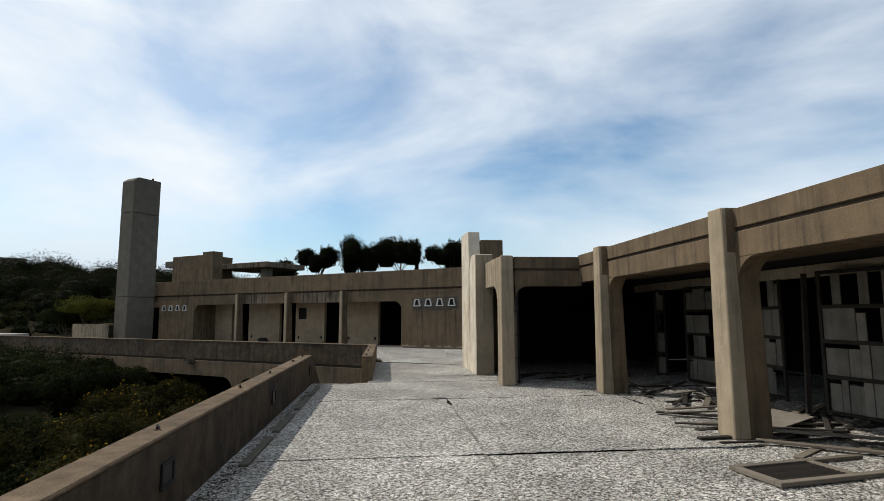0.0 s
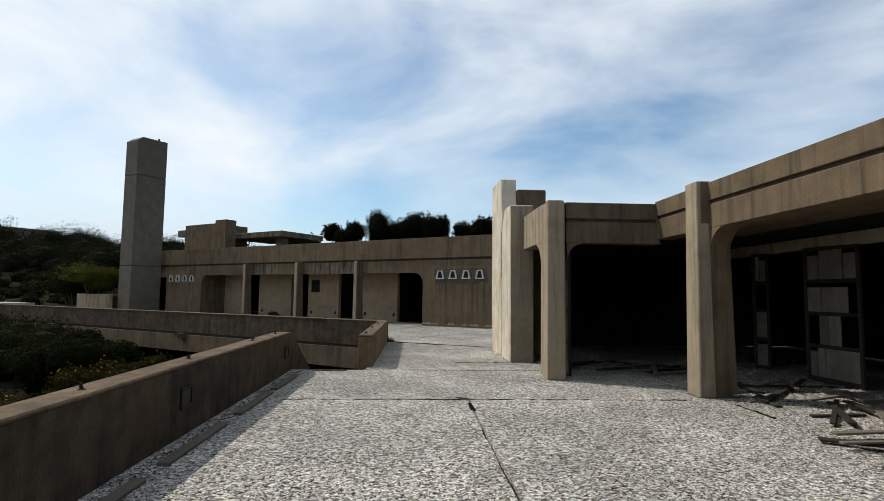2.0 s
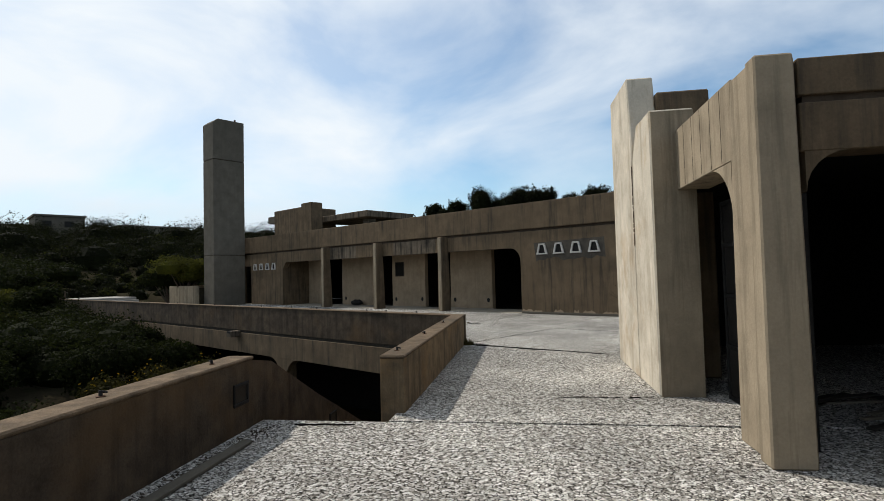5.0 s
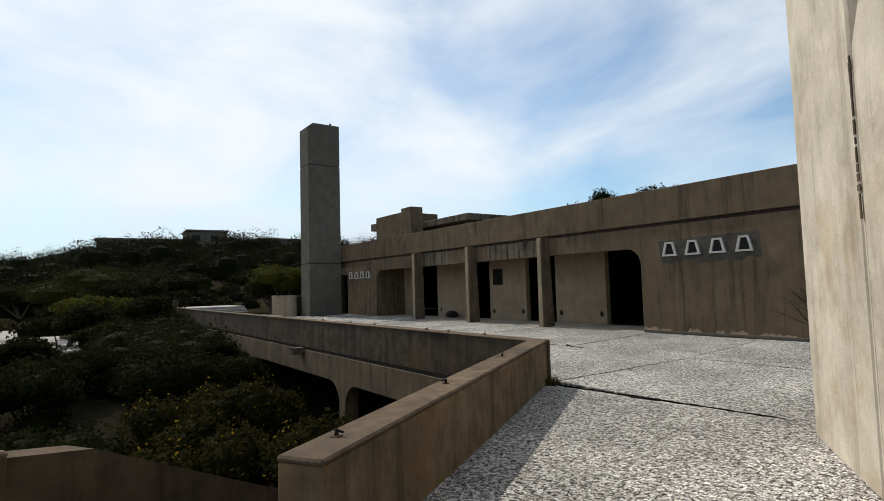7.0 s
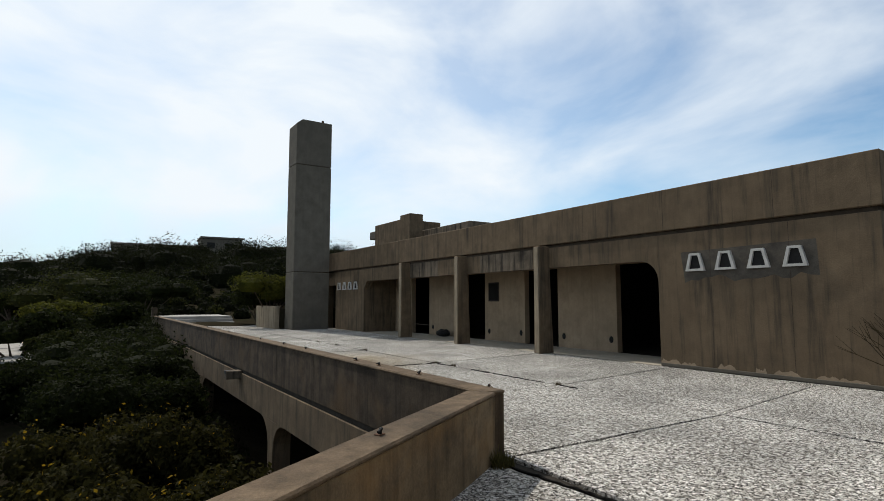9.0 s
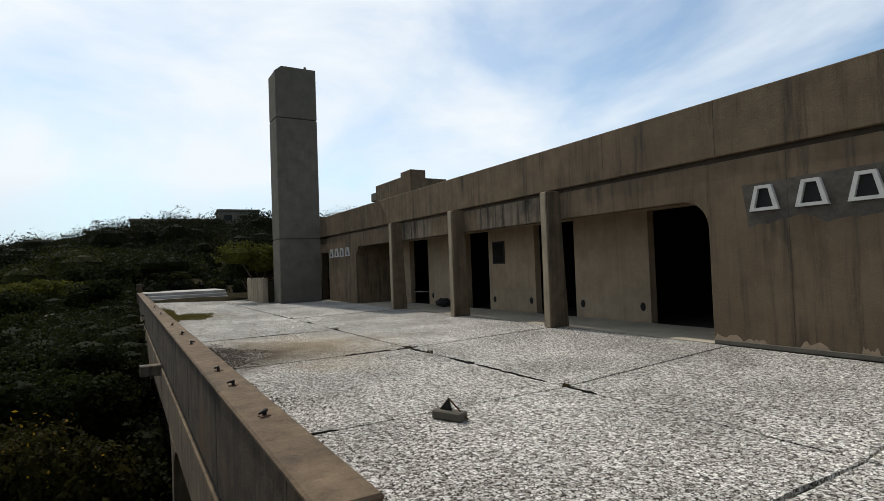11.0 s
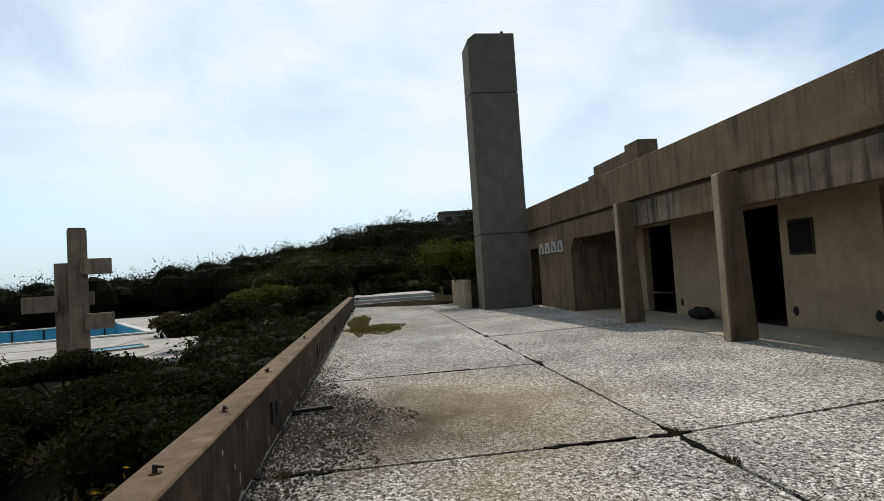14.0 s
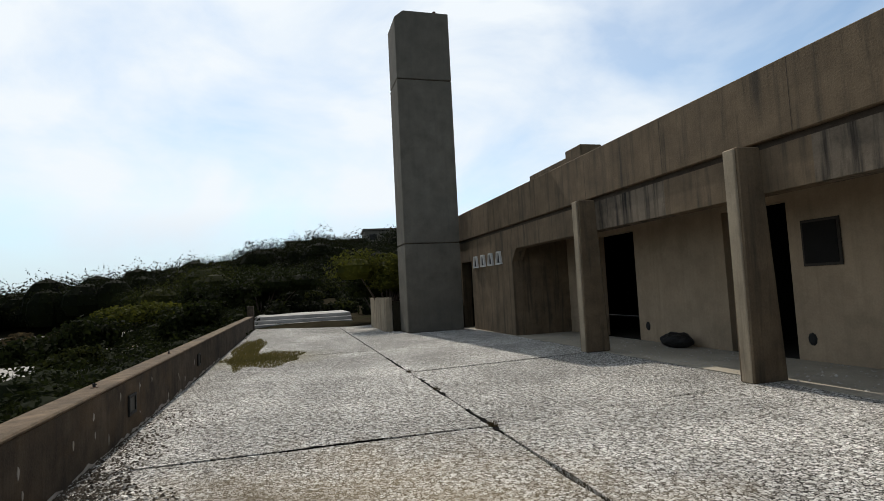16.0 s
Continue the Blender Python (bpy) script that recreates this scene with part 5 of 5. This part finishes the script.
for x_, z_ in ((-15.7, 0.32), (-11.85, 0.32), (-10.12, 0.34), (-8.15, 0.34), (-6.35, 0.34), (-4.3, 0.3)):
    s = thing("broken_socket", F @ pose(x_, BACK_N, z_), "black cap standing for the dark hole of a torn-out socket", "socket", "torn-out sockets")
    # solid black cap on the wall, its colour gives the shaded hole
    bm = bmesh.new()
    bmesh.ops.create_cone(bm, cap_ends=True, segments=9, radius1=0.075, radius2=0.055, depth=0.02, matrix=pose(0, -0.012, 0, 90, 0, 0) @ Matrix.Diagonal((1, 1.3, 1, 1)))
    part("hole", bm, BLACK, s)
tyre = thing("bin_bag", F @ pose(-14.4, 8.75, 0), "dark crumpled bag lying on the floor by the wall", "bag")
bm = bmesh.new()
bmesh.ops.create_icosphere(bm, subdivisions=3, radius=0.3, matrix=Matrix.Translation((0, 0, 0.14)) @ Matrix.Diagonal((1.35, 0.7, 0.5, 1)))
for v in bm.verts:
    v.co += v.co.normalized() * 0.05 * noise.noise(v.co * 7)
    v.co.z = max(0.002, v.co.z)
part("bag", bm, BLACK, tyre)
for x_ in (-15.6, -11.5, -7.2):
    s = thing("wall_lamp", F @ pose(x_, BACK_N, 2.62), "dark rusted lamp bracket under the soffit", "lamp", "facade lamps")
    part("base", boxes((-0.14, 0.14, -0.22, -0.002, -0.05, 0.05), bevel=0.01), BLACK, s)
plinth = thing("plinth", F, "thin cement plinth with peeling patches along the wall foot", "plinth", kind="structure")
part("strip", boxes((-3.6, 0.5, WALL_N - 0.03, WALL_N - 0.003, 0, 0.07), bevel=0.006), CONCRETE_GREY, plinth)
rp = random.Random(17)
for i in range(7):
    x0 = -3.6 + 0.6 * i + rp.uniform(-0.25, 0.2)
    w, h = rp.uniform(0.15, 0.55), rp.uniform(0.03, 0.11)
    o = [(x0, 0.071), (x0 + w, 0.071)] + [(x0 + w * (1 - k / 9), 0.071 + h * rp.uniform(0.35, 1.0)) for k in range(1, 9)]
    part("plaster_patch", prism(bmesh.new(), o, "y", WALL_N - 0.006, WALL_N - 0.002), PLASTER, plinth, "pale patch of peeling plaster")

# dry twigs at the corner of the long wing
twig = thing("dry_bush", F @ pose(1.3, 7.0, 0), "leafless dry bush at the corner of the wall", "bush")
bm = bmesh.new()
for i in range(7):
    d = Vector((rb.uniform(-0.9, 0.3), rb.uniform(-0.6, 0.4), rb.uniform(0.5, 1.1))).normalized()
    limbs(bm, Vector((0, 0, 0)), d, 0.75, 0.014, 2)
part("branch", bm, LEAF_DRY, twig)

# ---- the burnt-out portico: window doors, boards, planks ----
def window_door(u0, width, angle, hgt, seed, boarded=True):
    r = random.Random(seed)
    d = thing("window_door", R @ pose(3.05, u0, 0.03, 0, 0, 90 + angle), "weathered wooden window door with grey boarded panels", "door", "portico window doors")
    t = 0.06
    for r_ in ((0, t, -0.025, 0.025, 0, hgt), (width - t, width, -0.025, 0.025, 0, hgt)):
        part("stile", boxes(r_, bevel=0.006), WOOD_DARK, d)
    k = 5
    for i in range(k):
        z = i * (hgt - t) / (k - 1)
        part("rail", boxes((t, width - t, -0.03, 0.03, z, z + t), bevel=0.006), WOOD_DARK, d)
        if i < k - 1 and boarded:
            z1 = (i + 1) * (hgt - t) / (k - 1)
            x = t
            while x < width - t - 0.05:
                w = min(r.uniform(0.10, 0.28), width - t - x)
                if r.random() < 0.88:
                    o = r.uniform(-0.012, 0.012)
                    part("board", boxes((x, x + w - 0.008, -0.008 + o, 0.008 + o, z + t - 0.01, z1 + 0.01 - r.choice((0, 0, 0.08)))), PLY, d)
                x += w
    return d


window_door(0.6, 1.1, 4, 2.2, 1)
window_door(-1.45, 0.75, -8, 2.25, 2)
window_door(-4.1, 1.5, 10, 2.25, 3)
window_door(3.2, 0.5, -35, 2.2, 4)
window_door(2.75, 0.32, 30, 2.2, 5)
window_door(-6.4, 0.95, 12, 2.25, 6)
window_door(-8.6, 1.0, -6, 2.25, 7)
# glazed frame in the arch between column and pylon
gl = thing("window_2", R @ pose(-1.05, 1.95, 0, 0, 0, 90), "tall dark steel window behind the arch", "window", kind="structure")
for z in (0.0, 0.55, 1.1, 1.65, 2.1):
    part("frame_bar", boxes((0, 1.8, -0.02, 0.02, z, z + 0.05)), BLACK, gl)
    if z < 2:
        part("pane", boxes((0.02, 1.78, -0.004, 0.004, z + 0.051, z + 0.549 - (0.1 if z > 1.6 else 0))), GLASSY, gl)
for x_ in (0.0, 0.9, 1.75):
    part("frame_post", boxes((x_, x_ + 0.05, -0.021, 0.021, 0.0, 2.15)), BLACK, gl)
rl = random.Random(23)


def plank(m, length, width, thick, mat, tilt=0.0):
    p = solid("plank", boxes((-length / 2, length / 2, -width / 2, width / 2, 0, thick), bevel=min(0.004, thick * 0.2)), mat, m, "loose weathered timber plank in the rubble" if mat is WOOD else "charred dark timber plank in the rubble", "plank", "fallen planks", "")
    return p


def heap(count, v0, v1, u0, u1, seed, lmin, lmax, main):
    r = random.Random(seed)
    for i in range(count):
        v_, u_ = r.uniform(v0, v1), r.uniform(u0, u1)
        a = main + r.gauss(0, 28)
        z = 0.004 + 0.028 * (i % 3)
        plank(R @ pose(v_, u_, z, 0, r.uniform(-1.2, 1.2), a), r.uniform(lmin, lmax), r.uniform(0.05, 0.115), 0.022, WOOD if r.random() < 0.6 else WOOD_DARK)


heap(26, 0.7, 2.7, -5.2, -2.0, 51, 0.7, 2.3, 20)
heap(18, 0.7, 2.6, -1.6, 1.4, 52, 0.6, 1.8, 40)
heap(22, -0.4, 1.5, 2.3, 3.7, 53, 0.6, 1.6, 10)
heap(12, 1.0, 2.8, -8.5, -5.4, 54, 0.7, 2.0, 30)
plank(R @ pose(0.9, -3.95, 0.012, 0, 0, 4), 2.2, 0.09, 0.03, WOOD_DARK)
plank(R @ pose(1.5, -4.3, 0.06, 0, 1.0, -28), 1.9, 0.10, 0.03, WOOD)
plank(R @ pose(1.3, -5.0, 0.035, 0, 0, -38), 2.3, 0.10, 0.03, WOOD)
plank(R @ pose(2.15, -3.1, 1.1, 0, 86, 80), 2.2, 0.07, 0.05, WOOD_DARK)
# louvred shutter frame lying on the slabs
shut = thing("louvre_shutter", R @ pose(0.2, -5.5, 0.005, 0, 0, 9), "louvred wooden shutter frame lying on the slabs", "shutter")
for r_ in ((-0.8, 0.9, -0.32, -0.24, 0, 0.045), (-0.8, 0.9, 0.24, 0.32, 0, 0.045), (-0.8, -0.72, -0.238, 0.238, 0, 0.045), (0.12, 0.2, -0.238, 0.238, 0, 0.045)):
    part("frame_bar", boxes(r_, bevel=0.004), WOOD, shut)
for i in range(9):
    y = -0.22 + 0.054 * i
    part("slat", prism(bmesh.new(), [(y, 0.008), (y + 0.008, 0.004), (y + 0.045, 0.034), (y + 0.038, 0.040)], "x", -0.715, 0.115), WOOD_DARK, shut)
bd = solid("cardboard_sheet", boxes((-0.45, 0.45, -0.3, 0.3, 0, 0.012), bevel=0.003), PLY, R @ pose(1.45, -3.25, 0.09, 3, -4, 25), "torn pale sheet of plywood on the rubble", "sheet", "", "")
